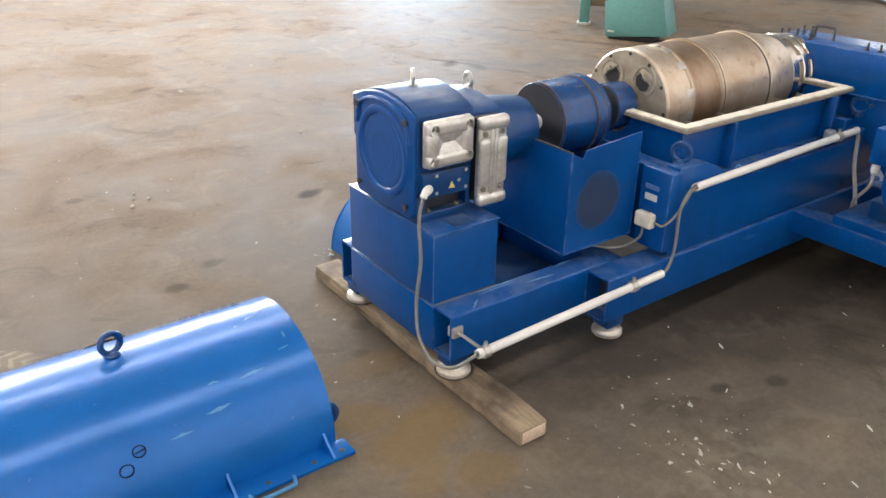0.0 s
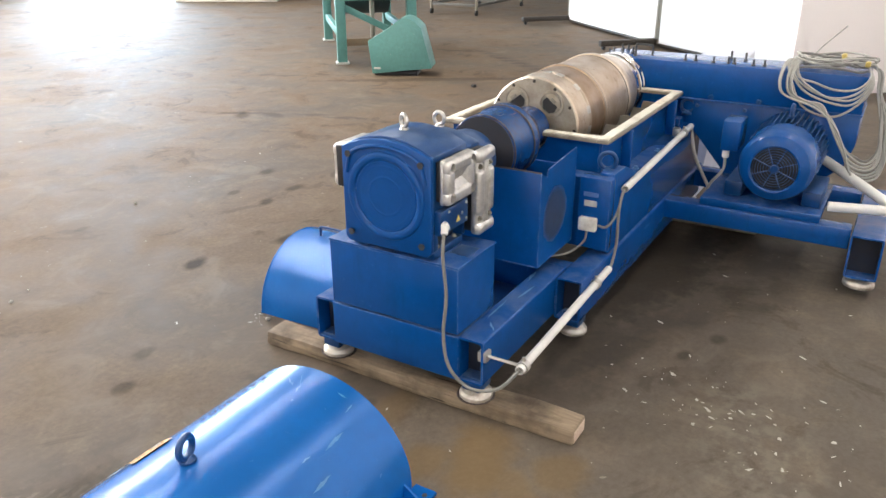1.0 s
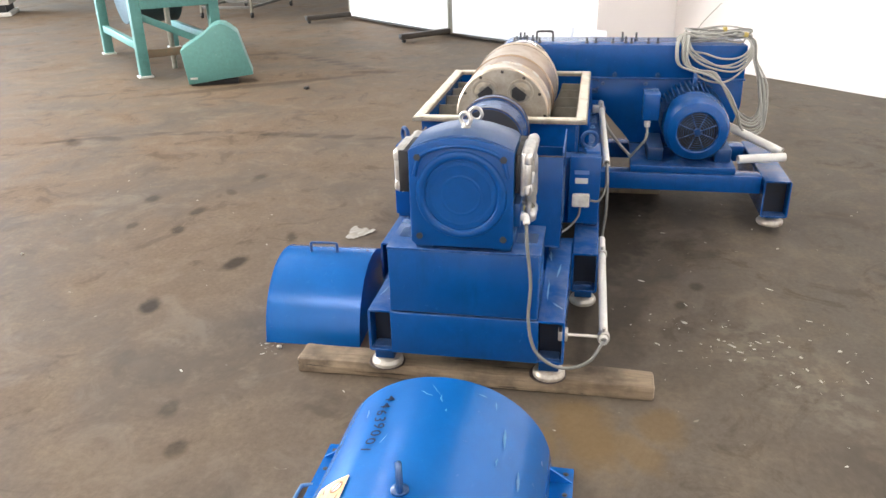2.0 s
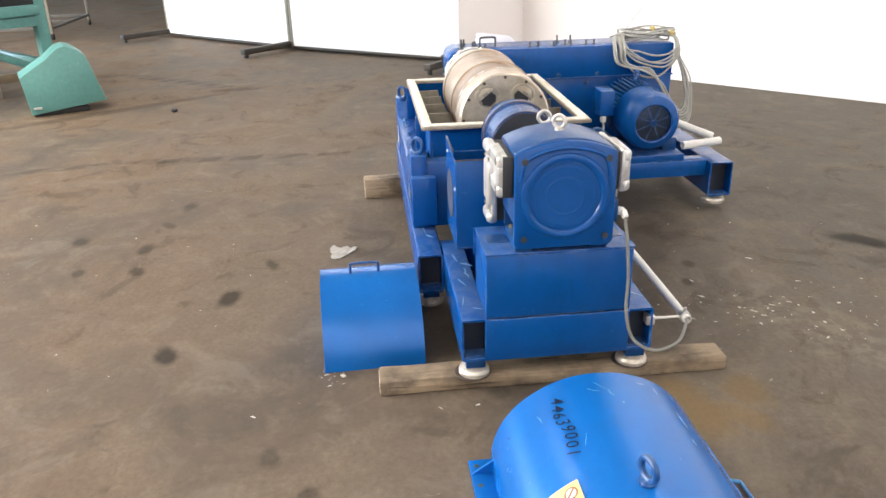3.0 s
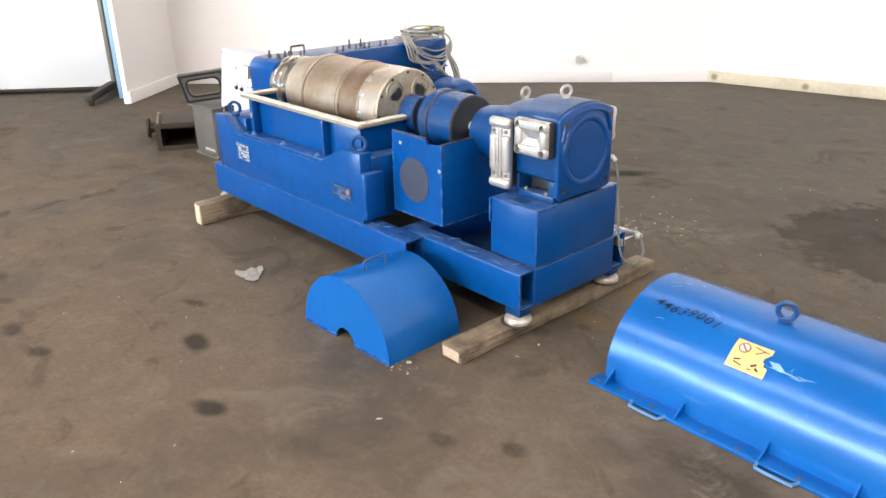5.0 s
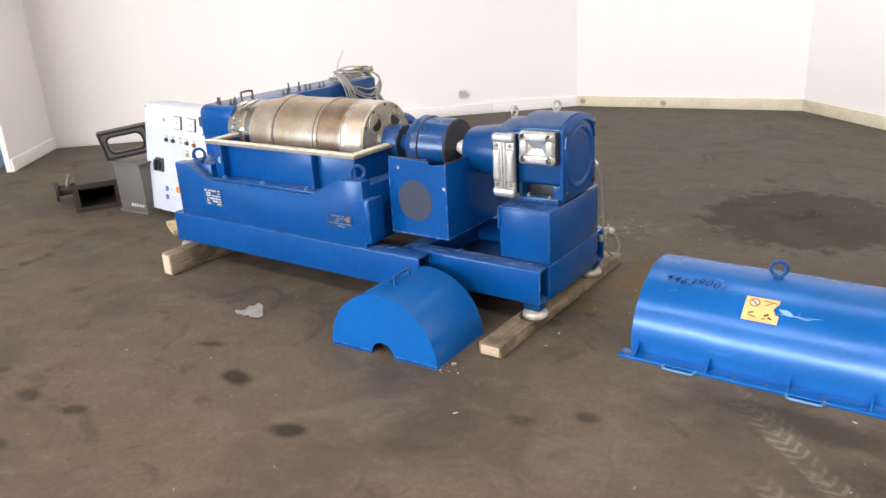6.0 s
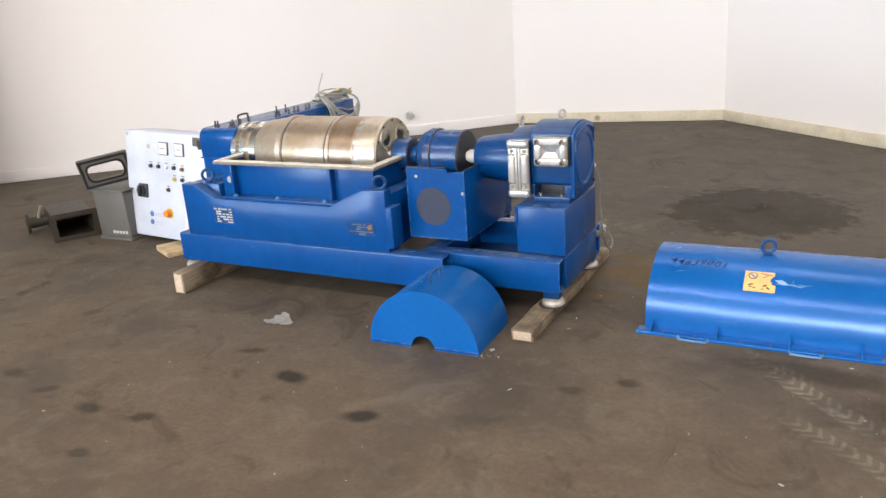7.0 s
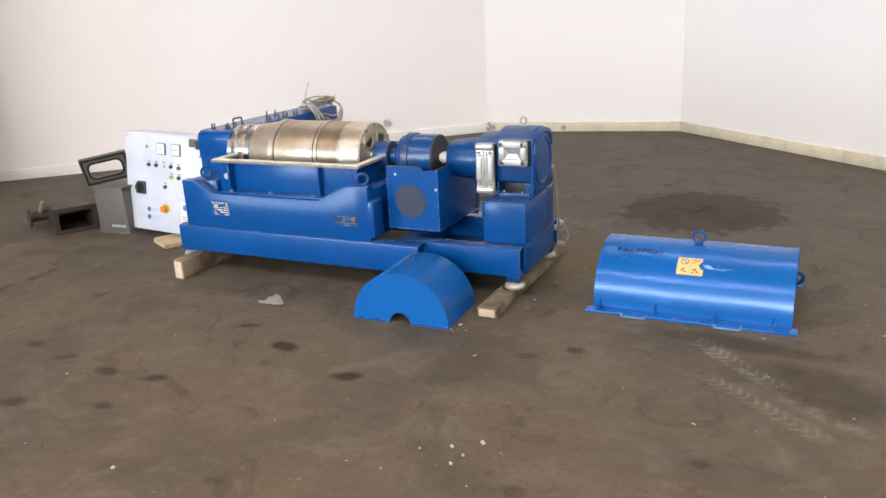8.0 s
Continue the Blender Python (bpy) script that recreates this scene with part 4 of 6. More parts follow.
# bowl
BX0, BR = 2.29, 0.205
bw = bmesh.new()
prof = [(BX0, 0.05), (BX0, BR - 0.006), (BX0 + 0.006, BR), (2.405, BR), (2.407, BR - 0.006), (2.43, BR - 0.006), (2.432, BR), (2.59, BR), (2.592, BR + 0.006), (2.615, BR + 0.006), (2.617, BR - 0.002),
        (2.635, BR - 0.002), (2.637, BR), (2.93, BR), (2.932, BR + 0.006), (2.965, BR + 0.006), (2.967, BR - 0.004), (3.05, BR - 0.014), (3.14, BR - 0.026), (3.142, 0.155), (3.33, 0.15), (3.33, 0.05)]
lathe(bw, prof, (YC, AXZ), "x", 72)
bowl = P("bowl", bw, STEEL, "stained stainless steel bowl")
for xa, xb, r in ((3.15, 3.20, 0.172), (3.235, 3.27, 0.172), (3.30, 3.34, 0.166)):
    b2 = bmesh.new()
    lathe(b2, [(xa, 0.14), (xa, r - 0.004), (xa + 0.004, r), (xb - 0.004, r), (xb, r - 0.004), (xb, 0.14)], (YC, AXZ), "x", 56)
    P("discharge_ring", b2, CHROME, "shiny slotted steel ring", bowl)
for k in range(8):
    a = 2 * math.pi * k / 8 + 0.2
    b2 = bmesh.new()
    box(b2, 3.195, 3.305, -0.014, 0.014, 0.150, 0.1685, 0.004, Matrix.Translation((0, YC, AXZ)) @ Matrix.Rotation(a, 4, "X"))
    P("ring_web", b2, CHROME, parent=bowl)
# black sleeve over the bowl paints the shade between the rings
P("slot_shade", made(lathe, [(3.195, 0.151), (3.30, 0.151)], (YC, AXZ), "x", 40, cap=False), BLACK, "black band painting the shade inside the slots", bowl)
bf = bmesh.new()
lathe(bf, [(BX0 - 0.004, 0.076), (BX0 - 0.004, BR - 0.008), (BX0 + 0.002, BR - 0.005)], (YC, AXZ), "x", 72)
P("end_plate", bf, END_STEEL, "dull steel end plate with ports", bowl)
for a in (52, 128, 232, 308):
    cy, cz = YC + 0.128 * math.cos(radians(a)), AXZ + 0.128 * math.sin(radians(a))
    b2 = bmesh.new()
    lathe(b2, [(BX0 - 0.004, 0.058), (BX0 - 0.011, 0.056), (BX0 - 0.011, 0.047), (BX0 - 0.005, 0.045)], (cy, cz), "x", 28, cap=False)
    for q in range(6):
        aa = 2 * math.pi * q / 6
        lathe(b2, [(BX0 - 0.0135, 0.004), (BX0 - 0.009, 0.0045)], (cy + 0.0515 * math.cos(aa), cz + 0.0515 * math.sin(aa)), "x", 8)
    P("port_ring", b2, END_STEEL, parent=bowl)
    turned = Matrix.Translation((0, cy, cz)) @ Matrix.Rotation(radians(a + 90), 4, "X")
    rim = [(0.044 * math.cos(math.pi * q / 12), 0.044 * math.sin(math.pi * q / 12)) for q in range(24)]
    P("port_floor", made(prism, rim, "x", BX0 - 0.0058, BX0 - 0.0045, 0, turned), PARTITION, "greasy floor of the port", bowl)
    # flat black plate in place of the port's shaded opening
    P("port", made(prism, [(-0.031, -0.008), (0.028, -0.010), (0.034, 0.016), (0.018, 0.036), (-0.016, 0.038), (-0.036, 0.014)], "x", BX0 - 0.0078, BX0 - 0.0055, 0, turned), BLACK, "flat black plate painting the shade of an open port", bowl)
    P("weir_plate", made(prism, [(u, v) for u, v in rim if v < -0.008], "x", BX0 - 0.0115, BX0 - 0.0055, 0.001, turned), END_STEEL, parent=bowl)
    P("weir_block", boxed(BX0 - 0.020, BX0 - 0.011, -0.013, 0.013, -0.026, -0.012, 0.002, turned), PARTITION, parent=bowl)
for k in range(12):
    a = 2 * math.pi * k / 12
    bolt("plate_bolt", bowl, (BX0 - 0.009, YC + 0.188 * math.cos(a), AXZ + 0.188 * math.sin(a)), "x", 0.005, 0.005, DARK_STEEL)
for k in range(16):
    a = 2 * math.pi * (k + 0.3 * math.sin(5 * k)) / 16
    b2 = bmesh.new()
    box(b2, 2.40, 2.437, -0.016, 0.016, BR - 0.005, BR + 0.0015, 0.0025, Matrix.Translation((0, YC, AXZ)) @ Matrix.Rotation(a, 4, "X"))
    P("balance_weight", b2, ZINC, "bright worn balance weight", bowl)
for xa in (2.617, 2.967):
    P("seam", made(lathe, [(xa, BR - 0.006), (xa + 0.0035, BR + 0.0008), (xa + 0.0105, BR + 0.0008), (xa + 0.014, BR - 0.006)] if xa < 2.9 else [(2.916, BR - 0.002), (2.919, BR + 0.0008), (2.927, BR + 0.0008), (2.930, BR - 0.002)], (YC, AXZ), "x", 72, cap=False), GRAPHITE, "black seam round the bowl", bowl)
for xa in (1.8375, 1.9925, 2.031):
    rr = 0.1378 if xa < 1.9 else 0.1448
    P("worn_ring", made(lathe, [(xa - 0.002, rr - 0.004), (xa, rr), (xa + 0.0035, rr), (xa + 0.005, rr - 0.004)], (YC, AXZ), "x", 48, cap=False), BROWN_EDGE, "rusty worn edge", pulley)

# trough
TX0, TX1, TY0, TY1, TZ = 2.185, 3.285, YC - 0.372, YC + 0.384, 0.733
fl = bmesh.new()
w = 0.05
for a in ((TX0, TX1, TY0, TY0 + w), (TX0, TX1, TY1 - w, TY1), (TX0, TX0 + w, TY0 + w, TY1 - w), (TX1 - w, TX1, TY0 + w, TY1 - w)):
    box(fl, *a, TZ - 0.014, TZ, 0.002)
trough = P("trough_flange", fl, FLANGE_GREY, "scraped grey flange")
gk = bmesh.new()
for a in ((TX0 + .006, TX1 - .006, TY0 + .006, TY0 + .046), (TX0 + .006, TX1 - .006, TY1 - .046, TY1 - .006), (TX0 + .006, TX0 + .046, TY0 + .046, TY1 - .046), (TX1 - .046, TX1 - .006, TY0 + .046, TY1 - .046)):
    box(gk, *a, TZ, TZ + 0.006, 0.002)
long_e = [e for e in gk.edges if e.calc_length() > 0.3]
bmesh.ops.subdivide_edges(gk, edges=long_e, cuts=34)
for v in gk.verts:
    v.co.x += 0.004 * noise.noise(v.co * 31)
    v.co.y += 0.004 * noise.noise(v.co * 31 + Vector((7, 3, 1)))
    v.co.z += 0.0016 * noise.noise(v.co * 24)
P("gasket", gk, GASKET, "worn white gasket strip", trough)
WX0, WX1, WY0, WY1 = TX0 + 0.03, TX1 - 0.03, TY0 + 0.035, TY1 - 0.035
for nm, a in (("side_wall", (WX0, WX1, WY0, WY0 + .01)), ("side_wall", (WX0, WX1, WY1 - .01, WY1))):
    P(nm, boxed(*a, 0.50, TZ - 0.014, 0.001), BLUE, parent=trough)


def end_wall(x0, x1, r):
    """Trough end wall, cut out round the shaft."""
    bm = bmesh.new()
    n = 14
    arc = [(YC + r * math.cos(math.pi + math.pi * i / n), AXZ + r * math.sin(math.pi + math.pi * i / n)) for i in range(n + 1)]
    top = TZ - 0.014
    arc = [(u, min(v, top)) for u, v in arc]
    pts = [(WY0 + .01, 0.40), (WY0 + .01, top)] + arc + [(WY1 - .01, top), (WY1 - .01, 0.40)]
    prism(bm, pts, "x", x0, x1)
    return bm


P("end_wall", end_wall(WX0, WX0 + 0.01, 0.1), BLUE, parent=trough)
P("end_wall", end_wall(WX1 - 0.01, WX1, 0.18), BLUE, parent=trough)
P("trough_floor", boxed(WX0 + .01, WX1 - .01, WY0 + .01, WY1 - .01, 0.46, 0.47, 0), PARTITION, parent=trough)
for xx in (2.36, 2.56, 2.76, 2.94, 3.10):
    r = BR + 0.02
    for s in (1, -1):
        edge = WY1 - 0.012 if s > 0 else WY0 + 0.012
        arc = [(YC + s * r * math.cos(radians(-a)), AXZ + r * math.sin(radians(-a))) for a in range(2, 88, 8)]
        arc = [(u, min(v, 0.705)) for u, v in arc]
        bm = bmesh.new()
        prism(bm, [(edge, 0.705)] + arc + [(YC + s * 0.01, 0.472), (edge, 0.472)], "x", xx, xx + 0.008)
        P("partition", bm, PARTITION, parent=trough)
# side panel with ribs and foot flange, each side
for s in (1, -1):
    ys = WY1 if s > 0 else WY0

    def yy(a, b):
        return sorted((ys + s * a, ys + s * b))
    for xx in (2.46, 3.14):
        P("side_rib", boxed(xx, xx + 0.016, *yy(0.0, 0.045), 0.544, TZ - 0.016, 0.002), BLUE, parent=trough)
    P("foot_flange", boxed(2.40, 3.20, *yy(0.0, 0.082), 0.5305, 0.543, 0.003), BLUE, parent=trough)
    P("trough_skirt", boxed(WX0, WX1, *yy(-0.01, 0.006), 0.441, 0.53, 0.0), BLUE, parent=trough)
    for xx in (2.50, 2.82, 3.12):
        bolt("flange_bolt", trough, (xx, ys + s * 0.06, 0.543), "z", 0.010, 0.012, WORN_BLUE)

# bed casting
BED = [(3.50, 0.301), (3.50, 0.605), (3.40, 0.605), (3.25, 0.528), (2.45, 0.528), (2.31, 0.60), (2.24, 0.628), (2.10, 0.632), (2.10, 0.301)]
bed_l = P("bed", made(prism, BED, "y", YC + 0.375, YC + 0.442, 0.004), BLUE)
P("bed", made(prism, BED, "y", YC - 0.435, YC - 0.375, 0.004), BLUE)
P("bed_top", boxed(2.20, 3.26, YC - 0.374, YC + 0.374, 0.29, 0.44, 0.004), BLUE_DARK)
P("bed_end", boxed(2.11, 2.20, YC - 0.376, YC + 0.376, 0.30, 0.60, 0.01), BLUE)
P("bed_end", boxed(3.27, 3.49, YC - 0.376, YC + 0.376, 0.30, 0.60, 0.01), BLUE)
P("bed_box", boxed(2.066, 2.11, YC + 0.335, YC + 0.446, 0.325, 0.545, 0.008), BLUE)
P("bed_box", boxed(2.055, 2.11, YC - 0.44, YC - 0.31, 0.325, 0.62, 0.008), BLUE)
for xx, yy_ in ((2.145, YC + 0.408), (3.31, YC + 0.41), (2.155, YC - 0.385), (3.33, YC - 0.39)):
    eye_bolt("eye_bolt", decanter, xx, yy_, 0.622 if xx < 3 else 0.615, 0.032, 35 if yy_ > YC else 108)
bm = bmesh.new()
rod(bm, (2.22, YC + 0.36, 0.60), (2.22, YC + 0.385, 0.60), 0.02, 16, 0.004)
P("plug", bm, BLUE_DARK)
bm = bmesh.new()
rod(bm, (3.18, WY1, 0.63), (3.18, WY1 + 0.03, 0.63), 0.02, 16, 0.003)
P("plug", bm, ZINC, "steel plug")


def plate(name, x0, x1, z0, z1, material, label, rows, dark):
    y = YC + 0.4435
    pl = P(name, boxed(x0, x1, y, y + 0.002, z0, z1, 0), material, label)
    hh = (z1 - z0) / (rows * 2 + 1)
    rnd = random.Random(rows * 7)
    for i in range(rows):
        zz = z0 + hh * (2 * i + 1)
        bm = bmesh.new()
        x = x0 + 0.008
        while x < x1 - 0.02:
            ww = rnd.uniform(0.012, 0.05)
            if rnd.random() < 0.75:
                box(bm, x, min(x + ww, x1 - 0.008), y + 0.002, y + 0.0028, zz - hh * rnd.uniform(0, 0.25), zz + hh * rnd.uniform(0.7, 1.1), 0)
            x += ww + rnd.uniform(0.003, 0.012)
        part("print_bar", bm, dark, pl)
    return pl


plate("nameplate", 3.13, 3.275, 0.385, 0.482, BLUE_DARK, "blue-painted rating plate with worn bare patches", 6, PAPER)
wp = plate("warning_plate", 2.18, 2.34, 0.385, 0.455, BLUE_DARK, "worn dark plate with an orange round sign", 5, WORN_PRINT)
part("round_sign", made(lathe, [(YC + 0.4457, 0.014), (YC + 0.4465, 0.014)], (2.205, 0.432), "y", 20), RUST, wp)

# sheet guard under the pulleys
GX0, GX1, GY0, GY1, GZ0 = 1.716, 2.052, YC - 0.295, YC + 0.294, 0.352
guard = P("pulley_guard", boxed(GX0, GX1, GY0, GY1, GZ0, GZ0 + 0.005, 0), BLUE)
P("guard_front", boxed(GX0, GX0 + 0.005, GY0, GY1, GZ0 + .005, 0.715, 0.001), BLUE, parent=guard)
P("guard_back", boxed(GX1 - 0.005, GX1, GY0, GY1, GZ0 + .005, 0.66, 0.001), BLUE, parent=guard)
sd = bmesh.new()
prism(sd, [(GX0 + .005, GZ0 + .005), (GX1 - .005, GZ0 + .005), (GX1 - .005, 0.727), (1.815, 0.722), (1.808, 0.704), (GX0 + .005, 0.713)], "y", GY1 - 0.005, GY1)
P("guard_side", sd, BLUE, parent=guard)
sd = bmesh.new()
prism(sd, [(GX0 + .005, GZ0 + .005), (GX1 - .005, GZ0 + .005), (GX1 - .005, 0.735), (GX0 + .065, 0.715), (GX0 + .055, 0.69), (GX0 + .005, 0.713)], "y", GY0, GY0 + 0.005)
P("guard_side", sd, BLUE, parent=guard)
P("vent_mesh", made(lathe, [(GY1 + 0.0005, 0.10), (GY1 + 0.003, 0.099), (GY1 + 0.0032, 0.001)], (1.90, 0.525), "y", 40, cap=False), MESH_DISC, "round dark vent mesh", guard)
def blotch(r, y, wob, seed):
    """A thin round stain with an uneven outline on the guard's side."""
    rs = random.Random(seed)
    ph = [rs.uniform(0, 6.28) for _ in range(3)]
    pts = []
    for k in range(48):
        a = 2 * math.pi * k / 48
        q = r * (1 + wob * (math.sin(3 * a + ph[0]) + 0.7 * math.sin(7 * a + ph[1]) + 0.6 * math.sin(13 * a + ph[2])))
        pts.append((1.86 + q * math.cos(a), 0.525 + q * math.sin(a)))
    return made(prism, pts, "y", y, GY0 + 0.001)


P("vent_stain", blotch(0.108, GY0 - 0.0006, 0.024, 7), STAIN_FAINT, "faint brown rim of a stain", guard)
P("vent_stain", blotch(0.099, GY0 - 0.0010, 0.022, 3), STAIN_RIM, "brown rim of a stain", guard)
P("vent_stain", blotch(0.089, GY0 - 0.0014, 0.026, 4), STAINED_BLUE, "brown stained round vent", guard)
P("worn_rim", boxed(GX0 - 0.001, GX0 + 0.006, GY0, GY1, 0.7152, 0.7185, 0), BROWN_EDGE, "bare rusty sheet edge", guard)
P("worn_rim", boxed(1.82, GX1 - 0.006, GY1 - 0.006, GY1 + 0.001, 0.7275, 0.731, 0), BROWN_EDGE, "bare rusty sheet edge", guard)
bolt("screw", guard, (1.73, GY1, 0.60), "y", 0.006, 0.005)
bolt("screw", guard, (1.99, GY1, 0.68), "y", 0.006, 0.005)

# belt guard
HX0, HX1, HY0, HY1, HZ = 3.325, 3.60, 0.70, 2.02, 0.875


def hood_outline(z0, r):
    pts = [(HY0, z0), (HY0, HZ - 0.005), (HY0 + 0.005, HZ)]
    for i in range(9):
        a = math.pi / 2 * (1 - i / 8)
        pts.append((HY1 - r + r * math.cos(a), HZ - r + r * math.sin(a)))
    return pts + [(HY1, z0)]


hood = P("belt_guard", made(prism, hood_outline(0.70, 0.06), "x", HX0, HX1, 0.004), BLUE)
P("guard_shelf", boxed(HX0 - 0.012, HX1 + 0.01, HY0 - 0.006, HY1 + 0.004, 0.692, 0.70, 0.002), BLUE, parent=hood)
low = bmesh.new()
prism(low, [(HY0 + 0.03, 0.45), (HY0, 0.55), (HY0, 0.692), (HY1, 0.692), (HY1, 0.56), (1.47, 0.56), (1.24, 0.30), (HY0 + 0.45, 0.30), (HY0 + 0.12, 0.36)], "x", HX0 + 0.006, HX1 - 0.006, 0.004)
P("guard_lower", low, BLUE, parent=hood)
for yy_ in (0.9, 1.15, 1.38, 1.6):
    bolt("shelf_bolt", hood, (HX0 - 0.004, yy_, 0.715), "x", 0.010, -0.008, BLUE_DARK)
    bolt("shelf_bolt", hood, (HX0 + 0.002, yy_ + 0.06, 0.665), "x", 0.008, -0.008, BLUE_DARK)
for k, (yy_, xx, h) in enumerate([(1.94, .05, .03), (1.92, .2, .035), (1.93, .09, .03), (1.90, .24, .03), (1.87, .06, .04), (1.845, .15, .03), (1.80, .05, .03), (1.54, .05, .03), (1.49, .06, .03), (1.40, .05, .03), (1.345, .2, .04),
                                  (1.33, .06, .035), (1.30, .05, .03), (1.27, .18, .04), (1.21, .05, .03), (1.16, .06, .03)]):
    bm = bmesh.new()
    rod(bm, (HX0 + xx, yy_, HZ - 0.003), (HX0 + xx, yy_, HZ + h), 0.0055, 8)
    lathe(bm, [(HZ - 0.001, 0.011), (HZ + 0.008, 0.011)], (HX0 + xx, yy_), "z", 6)
    P("stud", bm, GRAPHITE, parent=hood)
bm = bmesh.new()
sweep(bm, [(HX0 + 0.12, 1.82, HZ - 0.002), (HX0 + 0.12, 1.82, HZ + 0.04), (HX0 + 0.12, 1.81, HZ + 0.052), (HX0 + 0.12, 1.74, HZ + 0.052), (HX0 + 0.12, 1.73, HZ + 0.04), (HX0 + 0.12, 1.73, HZ - 0.002)], 0.006, 8, 4)
P("hood_handle", bm, GRAPHITE, parent=hood)
P("tail_bearing", made(lathe, [(3.32, 0.10), (3.36, 0.13), (3.40, 0.13)], (YC, AXZ), "x", 36), BLUE_DARK)
P("hood_tab", boxed(HX1 - 0.05, HX1 + 0.05, HY1 - 0.03, HY1 - 0.02, 0.74, 0.80, 0.002), DARK_STEEL, "dark plate on the hood's end", hood)

# motor sub-frame
P("motor_beam", boxed(2.88, 2.98, 0.63, YC - 0.34, 0.205, 0.297, 0.008), BLUE)
P("motor_beam", boxed(3.44, 3.54, 0.63, YC - 0.34, 0.205, 0.297, 0.008), BLUE)
# same kind of dark plug, painting the shade inside the leg's tube
P("tube_shade", boxed(2.905, 2.91, 0.504, 0.616, 0.106, 0.281, 0), TUBE_SHADE, "dark plug plate painting the unlit inside of the tube")
P("motor_leg", made(tube_beam, 2.835, 3.58, 0.495, 0.625, 0.097, 0.290), BLUE)
foot(2.905, 0.56, 0.042, 0.05, 0.062)
foot(3.50, 0.56, 0.042, 0.05, 0.062)
P("motor_plate", boxed(2.89, 3.40, 0.76, 1.28, 0.297, 0.335, 0.005), BLUE)
for yy_ in (0.815, 1.155):
    P("motor_foot", boxed(2.98, 3.28, yy_ - 0.04, yy_ + 0.04, 0.335, 0.405, 0.006), BLUE_DARK)
MY, MZ, MR = 0.973, 0.530, 0.161
mo = bmesh.new()
lathe(mo, [(3.015, 0.13), (3.015, 0.136), (3.3, 0.136), (3.3, 0.1), (3.31, 0.05)], (MY, MZ), "x", 40)
motor = P("main_motor", mo, BLUE)
fc = bmesh.new()
lathe(fc, [(3.035, MR - 0.012), (3.035, MR), (2.905, MR), (2.875, MR - 0.004), (2.85, MR - 0.018), (2.835, MR - 0.04), (2.83, 0.105), (2.833, 0.098), (2.841, 0.098)], (MY, MZ), "x", 48, cap=False)
P("fan_cowl", fc, BLUE, parent=motor)
# plain black disc as the shade behind the wires; no fan is modelled
P("fan_shadow", made(lathe, [(2.86, 0.001), (2.86, 0.1)], (MY, MZ), "x", 32, cap=False), BLACK, "black disc painting the shade behind the grille", motor)
gr = bmesh.new()
for k in range(1, 9):
    rr = 0.0115 * k
    lathe(gr, [(2.8325, rr - 0.002), (2.8345, rr), (2.8365, rr - 0.002)], (MY, MZ), "x", 32, cap=False)
for k in range(4):
    a = math.pi * (k + 0.5) / 4
    rod(gr, (2.837, MY - 0.1 * math.cos(a), MZ - 0.1 * math.sin(a)), (2.837, MY + 0.1 * math.cos(a), MZ + 0.1 * math.sin(a)), 0.0025, 6)
lathe(gr, [(2.831, 0.001), (2.831, 0.017), (2.838, 0.018)], (MY, MZ), "x", 24, cap=False)
P("fan_grille", gr, BLUE_DARK, "dark round wire grille", motor)
for k in range(30):
    a = radians(-35 + 250 * k / 29)
    b2 = bmesh.new()
    box(b2, 3.04, 3.285, -0.0025, 0.0025, 0.13, 0.166, 0.0, Matrix.Translation((0, MY, MZ)) @ Matrix.Rotation(a - math.pi / 2, 4, "X"))
    P("cooling_fin", b2, BLUE_DARK, parent=motor)
P("terminal_box", boxed(2.955, 3.105, MY + 0.18, MY + 0.262, 0.55, 0.69, 0.008), BLUE, parent=motor)
bm = bmesh.new()
rod(bm, (2.975, MY + 0.235, 0.548), (2.975, MY + 0.235, 0.515), 0.016, 14, 0.003)
P("cable_gland", bm, WHITE, "white cable gland", motor)
bm = bmesh.new()
sweep(bm, [(2.975, MY + 0.235, 0.52), (2.965, MY + 0.235, 0.46), (2.975, MY + 0.28, 0.39), (3.035, MY + 0.31, 0.33)], 0.0065, 8)
P("motor_cable", bm, CABLE, parent=motor)
eye_bolt("eye_bolt", motor, 3.145, MY, MZ + 0.163, 0.024, 0)

# junction box, conduit and cables on the motor side
JX, JY = 2.055, 1.518
P("junction_box", boxed(JX - 0.032, JX, JY - 0.036, JY + 0.036, 0.408, 0.462, 0.007), GASKET, "small white junction box")
P("box_label", boxed(JX - 0.0015, JX, JY - 0.026, JY + 0.026, 0.503, 0.527, 0), PAPER, "small pale printed label")
P("box_label", boxed(JX - 0.0015, JX, JY - 0.030, JY + 0.030, 0.543, 0.560, 0), SIGN_BLUE, "small blue label")
CUF, CUB, CLF, CLB = Vector((2.155, 1.418, 0.562)), Vector((3.265, 1.446, 0.57)), Vector((1.215, 1.412, 0.239)), Vector((2.05, 1.421, 0.258))
for p, q in ((CUF, CUB), (CLF, CLB)):
    cu = bmesh.new()
    pipe(cu, p, q, 0.0148, 0.012)
    P("conduit", cu, WHITE, "white plastic conduit")


